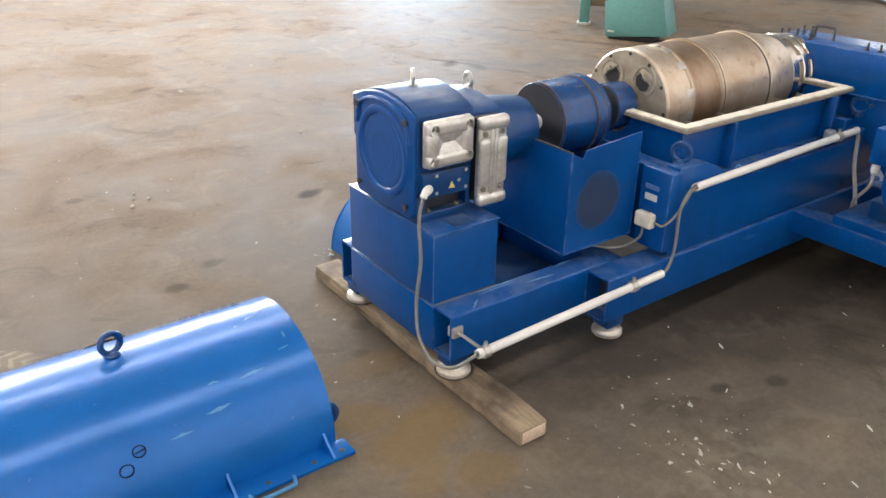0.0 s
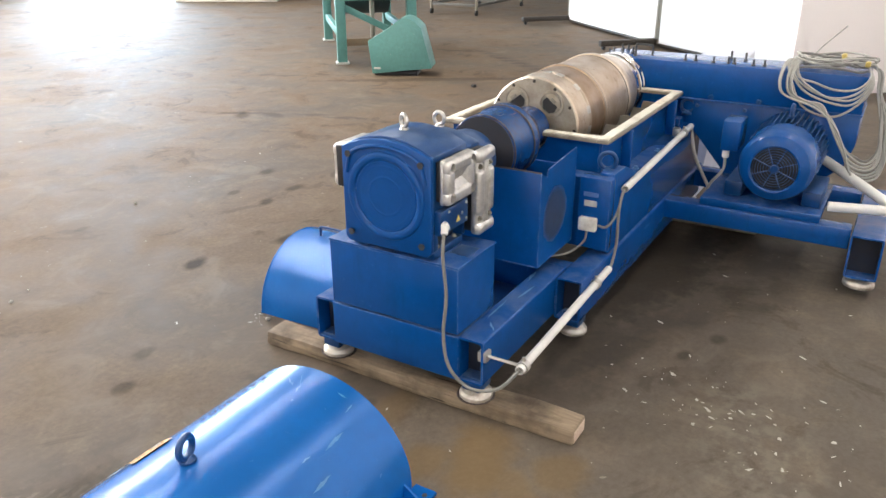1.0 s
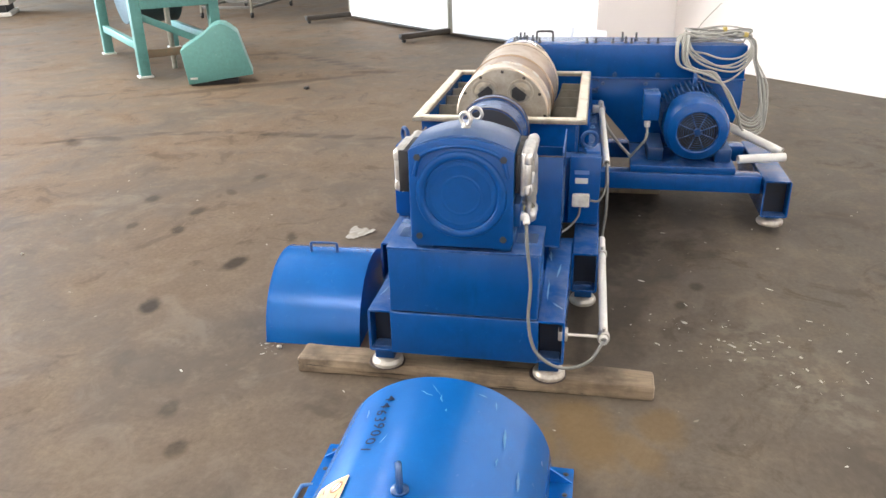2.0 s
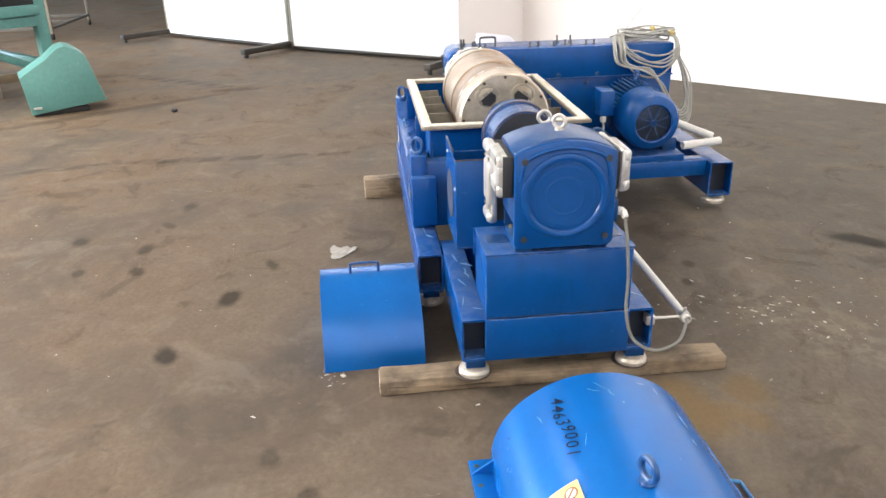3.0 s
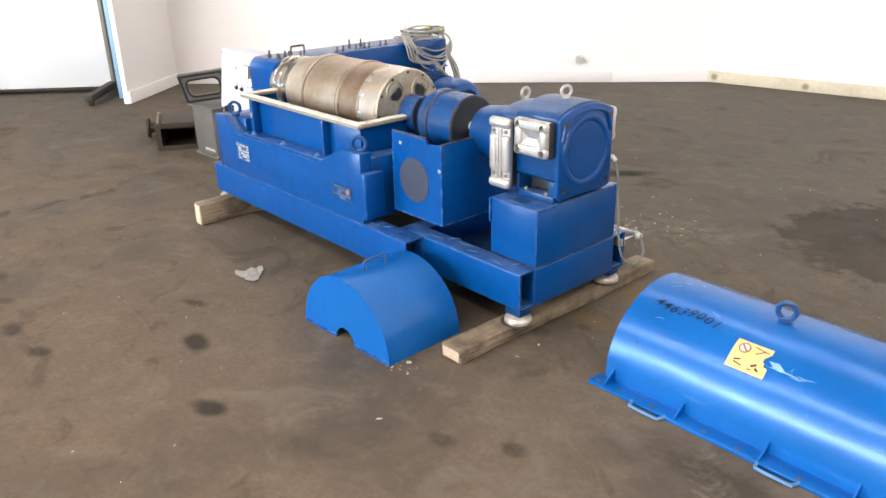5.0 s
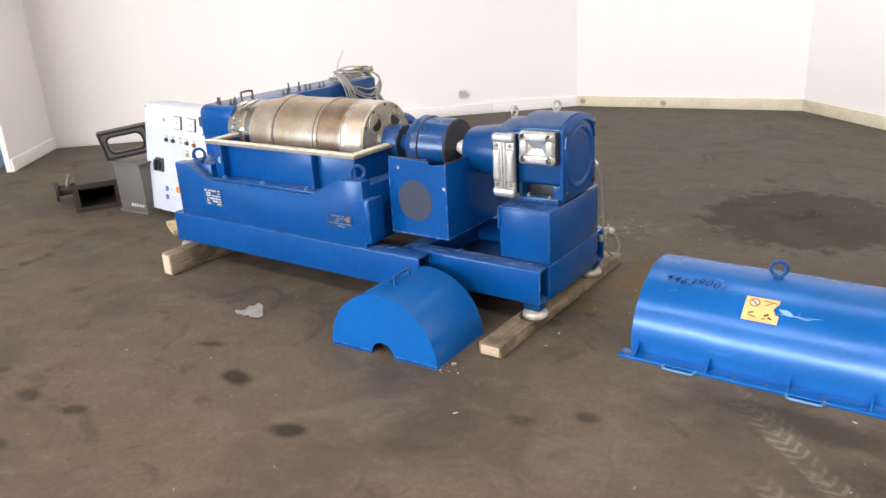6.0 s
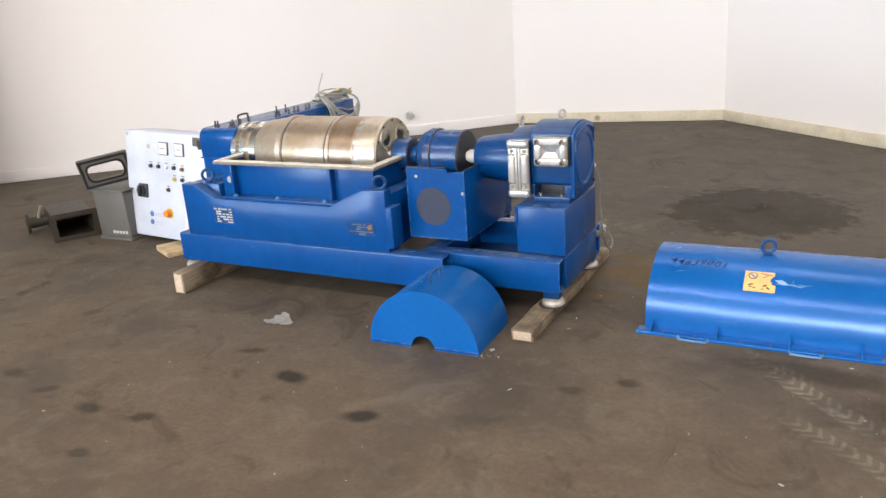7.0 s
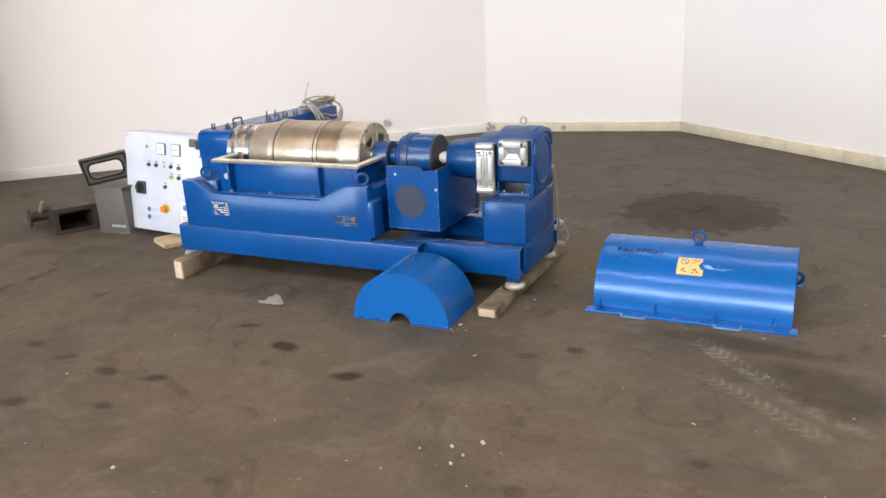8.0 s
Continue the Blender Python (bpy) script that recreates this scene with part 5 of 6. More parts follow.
def clamp(p, wall_y, block=True):
    bm = bmesh.new()
    lathe(bm, [(p.x - 0.012, 0.0205), (p.x + 0.012, 0.0205)], (p.y, p.z), "x", 16)
    rod(bm, (p.x, p.y, p.z + 0.018), (p.x, p.y, p.z + 0.034), 0.006, 8)
    rod(bm, (p.x, p.y + 0.015, p.z), (p.x - 0.01, wall_y, p.z + 0.006), 0.0055, 8)
    box(bm, p.x - 0.03, p.x + 0.01, wall_y - 0.012, wall_y + 0.02, p.z - 0.012, p.z + 0.024, 0.004)
    P("conduit_clamp", bm, ZINC)


clamp(CLF + Vector((0.03, 0, 0)), YC - 0.338)
clamp(CLF.lerp(CLB, 0.82), 1.455)
clamp(CUF.lerp(CUB, 0.86), 1.47)


def cable(pts, r, material=CABLE, label=""):
    bm = bmesh.new()
    sweep(bm, pts, r, 10)
    P("drive_cable", bm, material, label)


cable([(1.198, YC - 0.206, 0.652), (1.180, YC - 0.212, 0.58), (1.178, YC - 0.225, 0.45), (1.165, YC - 0.222, 0.32), (1.155, YC - 0.25, 0.215), (1.15, YC - 0.33, 0.165), (1.165, YC - 0.42, 0.185), (1.215, YC - 0.467, 0.238)], 0.0056, CABLE_DARK, "grey armoured cable")
cable([(2.04, 1.421, 0.258), (2.075, 1.418, 0.275), (2.085, 1.41, 0.36), (2.08, 1.41, 0.49), (2.12, 1.415, 0.55), (2.16, 1.418, 0.562)], 0.0056, CABLE_DARK)
cable([(2.04, JY - 0.04, 0.435), (2.045, JY - 0.075, 0.435), (2.075, JY - 0.10, 0.48), (2.15, 1.418, 0.56)], 0.0046, CABLE_DARK)
cable([(2.035, JY, 0.408), (2.03, JY + 0.01, 0.36), (1.99, JY + 0.06, 0.315), (1.91, JY + 0.13, 0.32), (1.86, JY + 0.24, 0.335)], 0.0046, CABLE_DARK)
cable([(3.26, 1.446, 0.57), (3.28, 1.44, 0.53), (3.22, 1.40, 0.44), (3.13, 1.33, 0.37), (3.05, 1.28, 0.337)], 0.008)

# ---------------------------------------------------------------- loose things by the machine


def timber(name, p, q, w, h, material, label):
    """A squared timber lying on the floor, its front bottom edge from p to q."""
    p, q = Vector((*p, 0)), Vector((*q, 0))
    d = (p - q).normalized()
    n = Vector((d.y, -d.x, 0))
    m = Matrix(((n.x, d.x, 0, q.x), (n.y, d.y, 0, q.y), (0, 0, 1, 0), (0, 0, 0, 1)))
    bm = bmesh.new()
    t = bmesh.new()
    L = (p - q).length
    n_seg = 14
    rows = []
    for i in range(n_seg + 1):
        y = L * i / n_seg
        j = [random.uniform(-0.004, 0.004) for _ in range(8)]
        rows.append([t.verts.new(c) for c in ((0 + j[0], y, 0.001), (w + j[1], y, 0.001), (w + j[2], y, h + j[3]), (0 + j[4], y, h + j[5]))])
    for a, b in zip(rows, rows[1:]):
        for k in range(4):
            e = (k + 1) % 4
            t.faces.new((a[k], a[e], b[e], b[k]))
    t.faces.new(rows[0])
    t.faces.new(rows[-1])
    bmesh.ops.recalc_face_normals(t, faces=t.faces[:])
    long_edges = [e for e in t.edges if abs(e.verts[0].co.y - e.verts[1].co.y) > 0.02 or min(e.verts[0].co.y, e.verts[1].co.y) > L - 0.02 or max(e.verts[0].co.y, e.verts[1].co.y) < 0.02]
    bmesh.ops.bevel(t, geom=long_edges, offset=0.008, segments=2, profile=0.5, affect="EDGES")
    merge(bm, t)
    th = thing(name, m, label, "timber", "squared timbers under the machine")
    part("beam", bm, material, th)
    for y in (-0.0012, L - 0.0008):
        part("sawn_end", boxed(0.010, w - 0.010, y, y + 0.002, 0.009, h - 0.009, 0.0006), WOOD_END, th, "pale sawn end grain")
    return th


timber("timber", (1.230, 2.519), (1.255, 1.238), 0.108, 0.06, WOOD, "weathered squared timber carrying the machine's front feet")
timber("timber", (3.375, 2.595), (3.415, 1.13), 0.075, 0.129, WOOD, "weathered squared timber under the machine's rear feet")

# half-round pulley cover on the floor
cov = thing("pulley_cover", pose(1.701, 2.549, 0, 0, 0, 3.2), "blue half-round sheet metal cover standing on the floor", "cover")
R = 0.279


def arc_pts(r, n=24, foot_=0.0):
    pts = [(r * math.cos(math.pi * i / n), foot_ + r * math.sin(math.pi * i / n)) for i in range(n + 1)]
    if foot_:
        pts = [(r, 0.0)] + pts + [(-r, 0.0)]
    return pts


bm = bmesh.new()
shell(bm, arc_pts(R), arc_pts(R - 0.004), "y", -0.19, 0.19)
part("cover_shell", bm, COVER_BLUE, cov)
bm = bmesh.new()
n = 24
notch = 0.06
inner = [(notch * math.cos(math.pi * i / n), notch * math.sin(math.pi * i / n)) for i in range(n + 1)]
shell(bm, arc_pts(R + 0.002), inner, "y", 0.185, 0.191)
part("end_plate", bm, COVER_BLUE, cov)
bm = bmesh.new()
shell(bm, arc_pts(R - 0.004), [(u * 1.0, v) for u, v in inner], "y", -0.188, -0.184)
part("end_plate", bm, COVER_BLUE, cov)
part("foot_strip", boxed(notch, R, 0.191, 0.195, 0.0, 0.014, 0), BLUE, cov)
part("foot_strip", boxed(-R, -notch, 0.191, 0.195, 0.0, 0.014, 0), BLUE, cov)
bm = bmesh.new()
sweep(bm, [(0.0, 0.070, R - 0.002), (0.0, 0.070, R + 0.03), (0.0, 0.060, R + 0.04), (0.0, -0.030, R + 0.04), (0.0, -0.040, R + 0.03), (0.0, -0.040, R - 0.002)], 0.0055, 8, 4)
part("handle", bm, BLUE_DARK, cov)
bolt("rivet", cov, (0.03, -0.16, R - 0.003), "z", 0.005, 0.004, BLACK)

# large half-round bowl cover on the floor
big = thing("bowl_cover", pose(0.317, 1.855, 0, 0, 0, 1.2), "large scuffed blue half-round bowl cover with eye bolt on floor", "cover")
CR, CH_, CF, CL = 0.315, 0.279, 0.036, 0.492


def oval(r):
    """The cover's section: upright feet and a slightly flattened arch."""
    k = CH_ + r - CR
    return [(r, 0.0)] + [(r * math.cos(math.pi * i / 48), CF + k * math.sin(math.pi * i / 48)) for i in range(49)] + [(-r, 0.0)]


def rolled_sheet(x0, x1, lift):
    """One rolled length of the cover, slightly out of true, closed to a 6 mm sheet."""
    bm = bmesh.new()
    n = 14
    skins = []
    for depth in (0.0, 0.006):
        rows = []
        for i in range(n + 1):
            x = x0 + (x1 - x0) * i / n
            line = []
            for u, v in oval(CR + lift - depth):
                w = 0.0016 * noise.noise(Vector((x * 3.1, u * 5.0, v * 5.0))) + 0.0006 * noise.noise(Vector((x * 11, u * 14, v * 14)))
                line.append(bm.verts.new((x, u * (1 + w / CR), v * (1 + w / CR))))
            rows.append(line)
        skins.append(rows)
    out, inn = skins
    k = len(out[0])
    for i in range(n):
        for j in range(k - 1):
            bm.faces.new((out[i][j], out[i][j + 1], out[i + 1][j + 1], out[i + 1][j]))
            bm.faces.new((inn[i][j], inn[i + 1][j], inn[i + 1][j + 1], inn[i][j + 1]))
        for j in (0, k - 1):
            bm.faces.new((out[i][j], out[i + 1][j], inn[i + 1][j], inn[i][j]))
    for i in (0, n):
        for j in range(k - 1):
            bm.faces.new((out[i][j], inn[i][j], inn[i][j + 1], out[i][j + 1]))
    bmesh.ops.recalc_face_normals(bm, faces=bm.faces[:])
    return bm


for xa, xb, lift in ((-CL, -0.174, 0.0), (-0.176, 0.156, 0.0005), (0.154, CL, 0.0)):
    part("cover_shell", rolled_sheet(xa, xb, lift), COVER_BLUE, big)
for xx in (-CL, CL - 0.008):
    bm = bmesh.new()
    shell(bm, oval(CR - 0.0075), oval(CR - 0.018), "x", xx, xx + 0.008)
    part("end_rim", bm, COVER_BLUE, big)
for s in (1, -1):
    y0, y1 = sorted((s * (CR - 0.004), s * (CR + 0.068)))
    fl = part("foot_flange", boxed(-CL - 0.028, CL + 0.028, y0, y1, 0.0, 0.012, 0.002), COVER_BLUE, big)
    for xx in (-0.41, -0.135, 0.165, 0.455):
        bm = bmesh.new()
        prism(bm, [(s * CR * 0.985, 0.012), (s * (CR + 0.065), 0.012), (s * CR * 0.985, 0.06)], "x", xx - 0.004, xx + 0.004)
        part("gusset", bm, COVER_BLUE, fl)
    for xx in (-0.49, -0.4, -0.26, -0.06, 0.06, 0.26, 0.4, 0.49):
        bolt("flange_hole", fl, (xx, s * (CR + 0.045), 0.0115), "z", 0.006, 0.003, GRAPHITE)
    for xx in (-0.20, 0.263):
        bm = bmesh.new()
        ya, yb = s * (CR + 0.060), s * (CR + 0.092)
        sweep(bm, [(xx - 0.066, ya, 0.008), (xx - 0.058, yb - s * 0.006, 0.008), (xx - 0.046, yb, 0.008), (xx + 0.046, yb, 0.008), (xx + 0.058, yb - s * 0.006, 0.008), (xx + 0.066, ya, 0.008)], 0.006, 8, 4)
        part("grab_handle", bm, SCUFF_FAINT if s < 0 else WORN_BLUE, fl, "worn bar handle")
eye_bolt("eye_bolt", big, 0.0, 0.015, CH_ + CF - 0.001, 0.029, 16, BLUE_DARK, 0.009)
for s_ in (1, -1):
    lug = bmesh.new()
    ring(lug, (s_ * (CL - 0.004), -0.268, 0.078), 0.032, 0.012)
    part("end_lug", lug, BLUE_DARK, big)


def on_cover(bm, x0, angle, lift, turn=0):
    """Wrap a flat mesh in x, y round the cover's outside: x runs along the cover, y up over its curve."""
    lift += 0.0034
    rr = CR + lift
    c, s = math.cos(radians(turn)), math.sin(radians(turn))
    for v in bm.verts:
        x, y = c * v.co.x - s * v.co.y, s * v.co.x + c * v.co.y
        a = radians(angle) + y / rr
        v.co = (x0 - x, (rr + v.co.z) * math.cos(a), CF + (CH_ + lift + v.co.z) * math.sin(a))
    return bm


def flat_grid(w, h, nx, ny, cut=None):
    bm = bmesh.new()
    vs = [[bm.verts.new((-w / 2 + w * i / nx, -h / 2 + h * j / ny, 0)) for i in range(nx + 1)] for j in range(ny + 1)]
    for j in range(ny):
        for i in range(nx):
            if not cut or not cut((i + 0.5) / nx, (j + 0.5) / ny):
                bm.faces.new((vs[j][i], vs[j][i + 1], vs[j + 1][i + 1], vs[j + 1][i]))
    bmesh.ops.delete(bm, geom=[v for v in bm.verts if not v.link_faces], context="VERTS")
    return bm


tx = lettering("44639001", 0.054, 0.002, 0.38, 1.2)
bmesh.ops.triangulate(tx, faces=tx.faces[:])
bmesh.ops.subdivide_edges(tx, edges=[e for e in tx.edges if e.calc_length() > 0.02], cuts=2)
for v in tx.verts:
    v.co.y += 0.006 * math.sin(v.co.x * 38) - 0.02 * v.co.x
part("marker_number", on_cover(tx, 0.29, 63, 0.002, 1), INK, big, "handwritten black number")


def torn(u, v):
    """The sticker's missing corner, with a ragged edge."""
    return math.hypot((u - 1.04) * 1.25, v - 0.60) < 0.27 + 0.10 * noise.noise(Vector((u * 6, v * 6, 3.1))) or (u > 0.93 and v > 0.8 + 0.1 * noise.noise(Vector((v * 9, 1, 1))))


SX, SA = 0.012, 49
st = part("sticker", on_cover(flat_grid(0.132, 0.112, 44, 36, torn), SX, SA, 0.001), STICKER, big, "torn orange sticker of four warning squares")
for u, v in ((-1, 1), (-1, -1), (1, -1)):
    q = flat_grid(0.056, 0.047, 12, 10, (lambda a, b: torn(0.5 + 0.23 * u + (a - 0.5) * 0.42, 0.5 + 0.23 * v + (b - 0.5) * 0.42)))
    sq = part("warning_square", on_cover(q, SX - u * 0.031, SA + math.degrees(v * 0.026 / CR), 0.0016), STICKER_PALE, st, "faded orange pictogram square")
disc = made(lathe, [(0.0, 0.0205), (0.0003, 0.0207)], (0, 0), "z", 20)
part("sticker_sign", on_cover(disc, SX + 0.031, SA + 5.0, 0.0021), RUST, st, "red ring sign")
part("sticker_sign", on_cover(made(lathe, [(0.0, 0.0150), (0.0003, 0.0152)], (0, 0), "z", 20), SX + 0.031, SA + 5.0, 0.0026), PAPER, st, "pale round sign")
part("print_bar", on_cover(flat_grid(0.006, 0.034, 1, 4), SX + 0.031, SA + 5.0, 0.0033, 45), RUST, st)
for u, v, w_, h_, t_ in ((0.024, 0.040, 0.05, 0.004, -8), (0.022, 0.028, 0.03, 0.004, 40), (-0.036, -0.020, 0.022, 0.007, 20), (-0.030, -0.034, 0.030, 0.005, -12), (0.022, -0.022, 0.020, 0.009, 35), (0.036, -0.034, 0.016, 0.008, -30), (0.014, -0.040, 0.014, 0.005, 10)):
    part("print_bar", on_cover(flat_grid(w_, h_, 4, 3), SX - u, SA + math.degrees(v / CR), 0.0022, t_), BROWN_EDGE, st)


def streak(length, wide, k):
    """A long thin tapering scrape."""
    bm = flat_grid(length, wide, 24, 2)
    for v in bm.verts:
        f = v.co.x / length + 0.5
        v.co.y = v.co.y * max(0.05, math.sin(math.pi * f)) * (0.6 + 0.8 * abs(noise.noise(Vector((f * 9, k, 2))))) + 0.004 * noise.noise(Vector((f * 3, k, 5)))
    return bm


for k, (x0, a, w_, h_, t_) in enumerate(((-0.105, 48, 0.12, 0.007, 1), (-0.075, 50, 0.06, 0.024, -16), (-0.15, 47, 0.05, 0.004, 6), (-0.17, 49, 0.07, 0.003, 2), (-0.12, 51, 0.035, 0.003, 60), (-0.125, 48, 0.03, 0.003, 85), (0.40, 84, 0.05, 0.004, 55), (0.42, 88, 0.06, 0.003, 30),
                                         (0.38, 92, 0.04, 0.006, 15), (0.20, 70, 0.05, 0.003, -20), (0.33, 96, 0.012, 0.006, 0), (0.36, 52, 0.05, 0.003, 12))):
    part("scuff", on_cover(streak(w_, h_, k), x0, a, 0.0008, t_), SCUFF if k < 4 else SCUFF_FAINT, big, "pale scraped paint")
for k, (x0, a, w_, h_, t_) in enumerate(((0.305, 128, 0.085, 0.013, 5), (0.19, 140, 0.075, 0.014, 4), (0.08, 146, 0.065, 0.010, 3), (0.20, 126, 0.035, 0.008, 0), (0.42, 120, 0.04, 0.006, 8), (0.44, 112, 0.007, 0.035, 0))):
    part("scuff", on_cover(streak(w_, h_, k + 20), x0, a, 0.0008, t_), SCUFF_FAINT, big, "pale blue rubbed paint")
for x0, a, r_ in ((-0.03, 146, 0.016), (-0.07, 153, 0.017)):
    part("marker_sign", on_cover(made(ring, (0, 0, 0.0005), r_, 0.0016, pose(0, 0, 0, 90, 0, 0), 20, 6), x0, a, 0.0004), INK, big, "small hand-drawn dark ring")
part("marker_sign", on_cover(flat_grid(0.026, 0.004, 4, 2), -0.028, 146, 0.0012, 10), INK, big, "small dark stroke")
part("marker_sign", on_cover(flat_grid(0.012, 0.004, 3, 2), 0.395, 30, 0.0012, 60), INK, big, "small dark stroke")

# coil of cable on the belt guard
coil = thing("cable_coil", pose(3.45, 0.93, HZ), "loose coil of grey cable draped over the belt guard", "cable", world_parts=True)
rng = random.Random(5)
for k in range(8):
    cx, cy = 3.42 + rng.uniform(-0.02, 0.02), 0.89 + rng.uniform(-0.03, 0.03)
    ra, rb = rng.uniform(0.04, 0.10), rng.uniform(0.09, 0.18)
    pts = []
    for i in range(15):
        a = 2 * math.pi * i / 14 + k
        pts.append((cx + ra * math.cos(a), cy + rb * math.sin(a), HZ + 0.008 + 0.007 * k + 0.022 * abs(math.sin(1.5 * a + 2.1 * k))))
    part("cable_loop", made(sweep, pts, 0.0052, 6, 3), CABLE if k % 3 else CABLE_DARK, coil)
for k in range(5):
    o = rng.uniform(-0.03, 0.03)
    sag = rng.uniform(-0.035, 0.03)
    pts = [(3.42, 0.99 + o, HZ + 0.05), (3.36, 1.04 + o, HZ + 0.04), (HX0 - 0.010, 1.02 + o, HZ - 0.02), (HX0 - 0.018 - 0.004 * k, 0.95 + o, HZ - 0.065 - 0.016 * k + sag), (HX0 - 0.020 - 0.004 * k, 0.85, HZ - 0.09 - 0.020 * k + sag),
           (HX0 - 0.018, 0.76, HZ - 0.055 - 0.022 * k), (HX0 - 0.010, 0.712 - 0.004 * k, HZ - 0.005 - 0.01 * k), (3.36, 0.72, HZ + 0.03), (3.42, 0.78, HZ + 0.045)]
    part("cable_loop", made(sweep, pts, 0.0052, 6, 4), CABLE, coil)
for k in range(8):
    o, q = rng.uniform(-0.035, 0.035), rng.uniform(-0.012, 0.012)
    x = HX0 - 0.012 - 0.009 * (k % 4)
    low_z = 0.50 - 0.012 * k
    pts = [(3.43, 0.99 + o, HZ + 0.04), (3.37, 1.05 + o, HZ + 0.045), (x, 1.065 + o, HZ - 0.02), (x - 0.01, 1.05 + o, HZ - 0.09), (x - 0.01, 0.99 + o, 0.755), (x - 0.03, 0.90 + o * 0.6, 0.742 + q), (x - 0.05, 0.825 + q, 0.665), (x - 0.05, 0.765 + q, 0.56),
           (x - 0.03, 0.715 + q, low_z + 0.02), (x, 0.66 - 0.004 * k, low_z), (x + 0.04, 0.625 - 0.005 * k, low_z + 0.05), (3.38, 0.645 - 0.006 * k + q, 0.66), (3.41, 0.67 + q, 0.79), (3.43, 0.685 + q, HZ + 0.012), (3.45, 0.74, HZ + 0.04)]
    part("cable_loop", made(sweep, pts, 0.0052, 6, 4), CABLE if k % 4 else CABLE_DARK, coil)
for p in ((3.37, 0.735, HZ + 0.055), (3.40, 0.84, HZ + 0.078)):
    part("tape", boxed(p[0] - 0.02, p[0] + 0.015, p[1] - 0.011, p[1] + 0.011, p[2] - 0.014, p[2] + 0.010, 0.005), YELLOW_TAPE, coil, "faded yellow tape")
bm = bmesh.new()
sweep(bm, [(3.46, 0.98, HZ + 0.05), (3.48, 0.95, HZ + 0.10), (3.50, 0.86, HZ + 0.20)], 0.003, 6)
part("loose_wire", bm, CABLE, coil)

coil.matrix_basis = pose(3.45, 0.965, HZ)

# two white pipes on the motor frame
for p, q, r in (((2.99, 0.79, 0.360), (3.04, 0.555, 0.366), 0.022), ((3.42, 0.96, 0.50), (3.14, 0.555, 0.362), 0.023)):
    bm = bmesh.new()
    pipe(bm, p, q, r, r - 0.004, 20)
    single("plastic_pipe", bm, WHITE, Matrix.Identity(4), "short white plastic pipe resting on the motor frame", "pipe", "white pipes")

# scrap of paper and crumbs on the floor
bm = flat_grid(0.15, 0.165, 22, 24, lambda u, v: abs(u - 0.5) > 0.10 + 0.36 * min(1.0, 1.35 * v) + 0.05 * noise.noise(Vector((u * 4, v * 4, 2.2))) or v > 0.88 + 0.14 * noise.noise(Vector((u * 5, 1.3, 4.2))))
for v in bm.verts:
    v.co.z = 0.004 + 0.010 * abs(noise.noise(v.co * 22)) + 0.006 * max(0.0, v.co.y / 0.08) ** 2
bmesh.ops.solidify(bm, geom=bm.faces[:], thickness=0.001)
single("film_scrap", bm, FILM, pose(2.555, 2.715, 0, 0, 0, 252), "crumpled scrap of dirty plastic film on the floor", "plastic film")

bm = bmesh.new()
rng = random.Random(9)
for k in range(230):
    if k < 45:
        u = rng.random()
        x, y = 1.86 - 0.42 * u + rng.gauss(0, 0.07), 1.25 - 0.72 * u + rng.gauss(0, 0.09)
    elif k < 80:
        x, y = rng.gauss(1.68, 0.14), rng.gauss(0.80, 0.25)
    elif k < 95:
        x, y = rng.gauss(1.39, 0.03), rng.gauss(2.68, 0.03)
    else:
        x, y = rng.uniform(-0.6, 3.4), rng.uniform(-0.5, 4.6)
    s = min(0.0014 * rng.paretovariate(1.6), 0.0045)
    if 1.2 < x < 1.4 and 1.2 < y < 2.6:
        continue
    t = bmesh.new()
    bmesh.ops.create_icosphere(t, subdivisions=1, radius=s)
    for v in t.verts:
        v.co *= rng.uniform(0.35, 1.4)
        v.co.z *= 0.35
        v.co.x *= 1.2 + 2.2 * ((k * 7) % 5) / 4
    merge(bm, t, pose(x, y, s * 0.35, 0, 0, rng.uniform(0, 360)))
# larger chips and flakes beside the machine: x, y, size, stretch, turn
CHIPS = [(1.845, 1.095, .011, 2.2, 60), (1.727, .977, .009, 1.3, 20), (1.688, .931, .008, 3.2, 50), (2.216, 1.26, .007, 3.5, 70), (1.793, 1.31, .006, 1.2, 0), (1.684, 1.046, .007, 1.2, 40), (1.579, .949, .008, 1.8, 10), (1.716, .718, .006, 1.5, 80),
         (1.645, .691, .009, 1.3, 30), (1.713, .539, .010, 1.5, 110), (2.217, .711, .006, 5.0, 60), (1.835, .95, .007, 1.3, 0), (2.01, 1.08, .006, 3.0, 20), (2.813, 1.137, .007, 3.0, 70), (1.733, .83, .006, 3.0, 60), (1.749, .743, .005, 4.0, 55), (2.935, .683, .007, 1.5, 0)]
for x, y, s, long, turn in CHIPS:
    t = bmesh.new()
    bmesh.ops.create_icosphere(t, subdivisions=2, radius=s)
    for v in t.verts:
        v.co *= 0.75 + 0.7 * noise.noise(v.co * 130 + Vector((x * 9, y * 9, 0)))
        v.co.x *= long * 0.8
        v.co.y *= 0.8
        v.co.z *= 0.3
    merge(bm, t, pose(x, y, s * 0.25, 0, 0, turn))
single("floor_crumbs", bm, CRUMB, Matrix.Identity(4), "scattered pale crumbs and chips on the floor", "debris", kind="stuff")

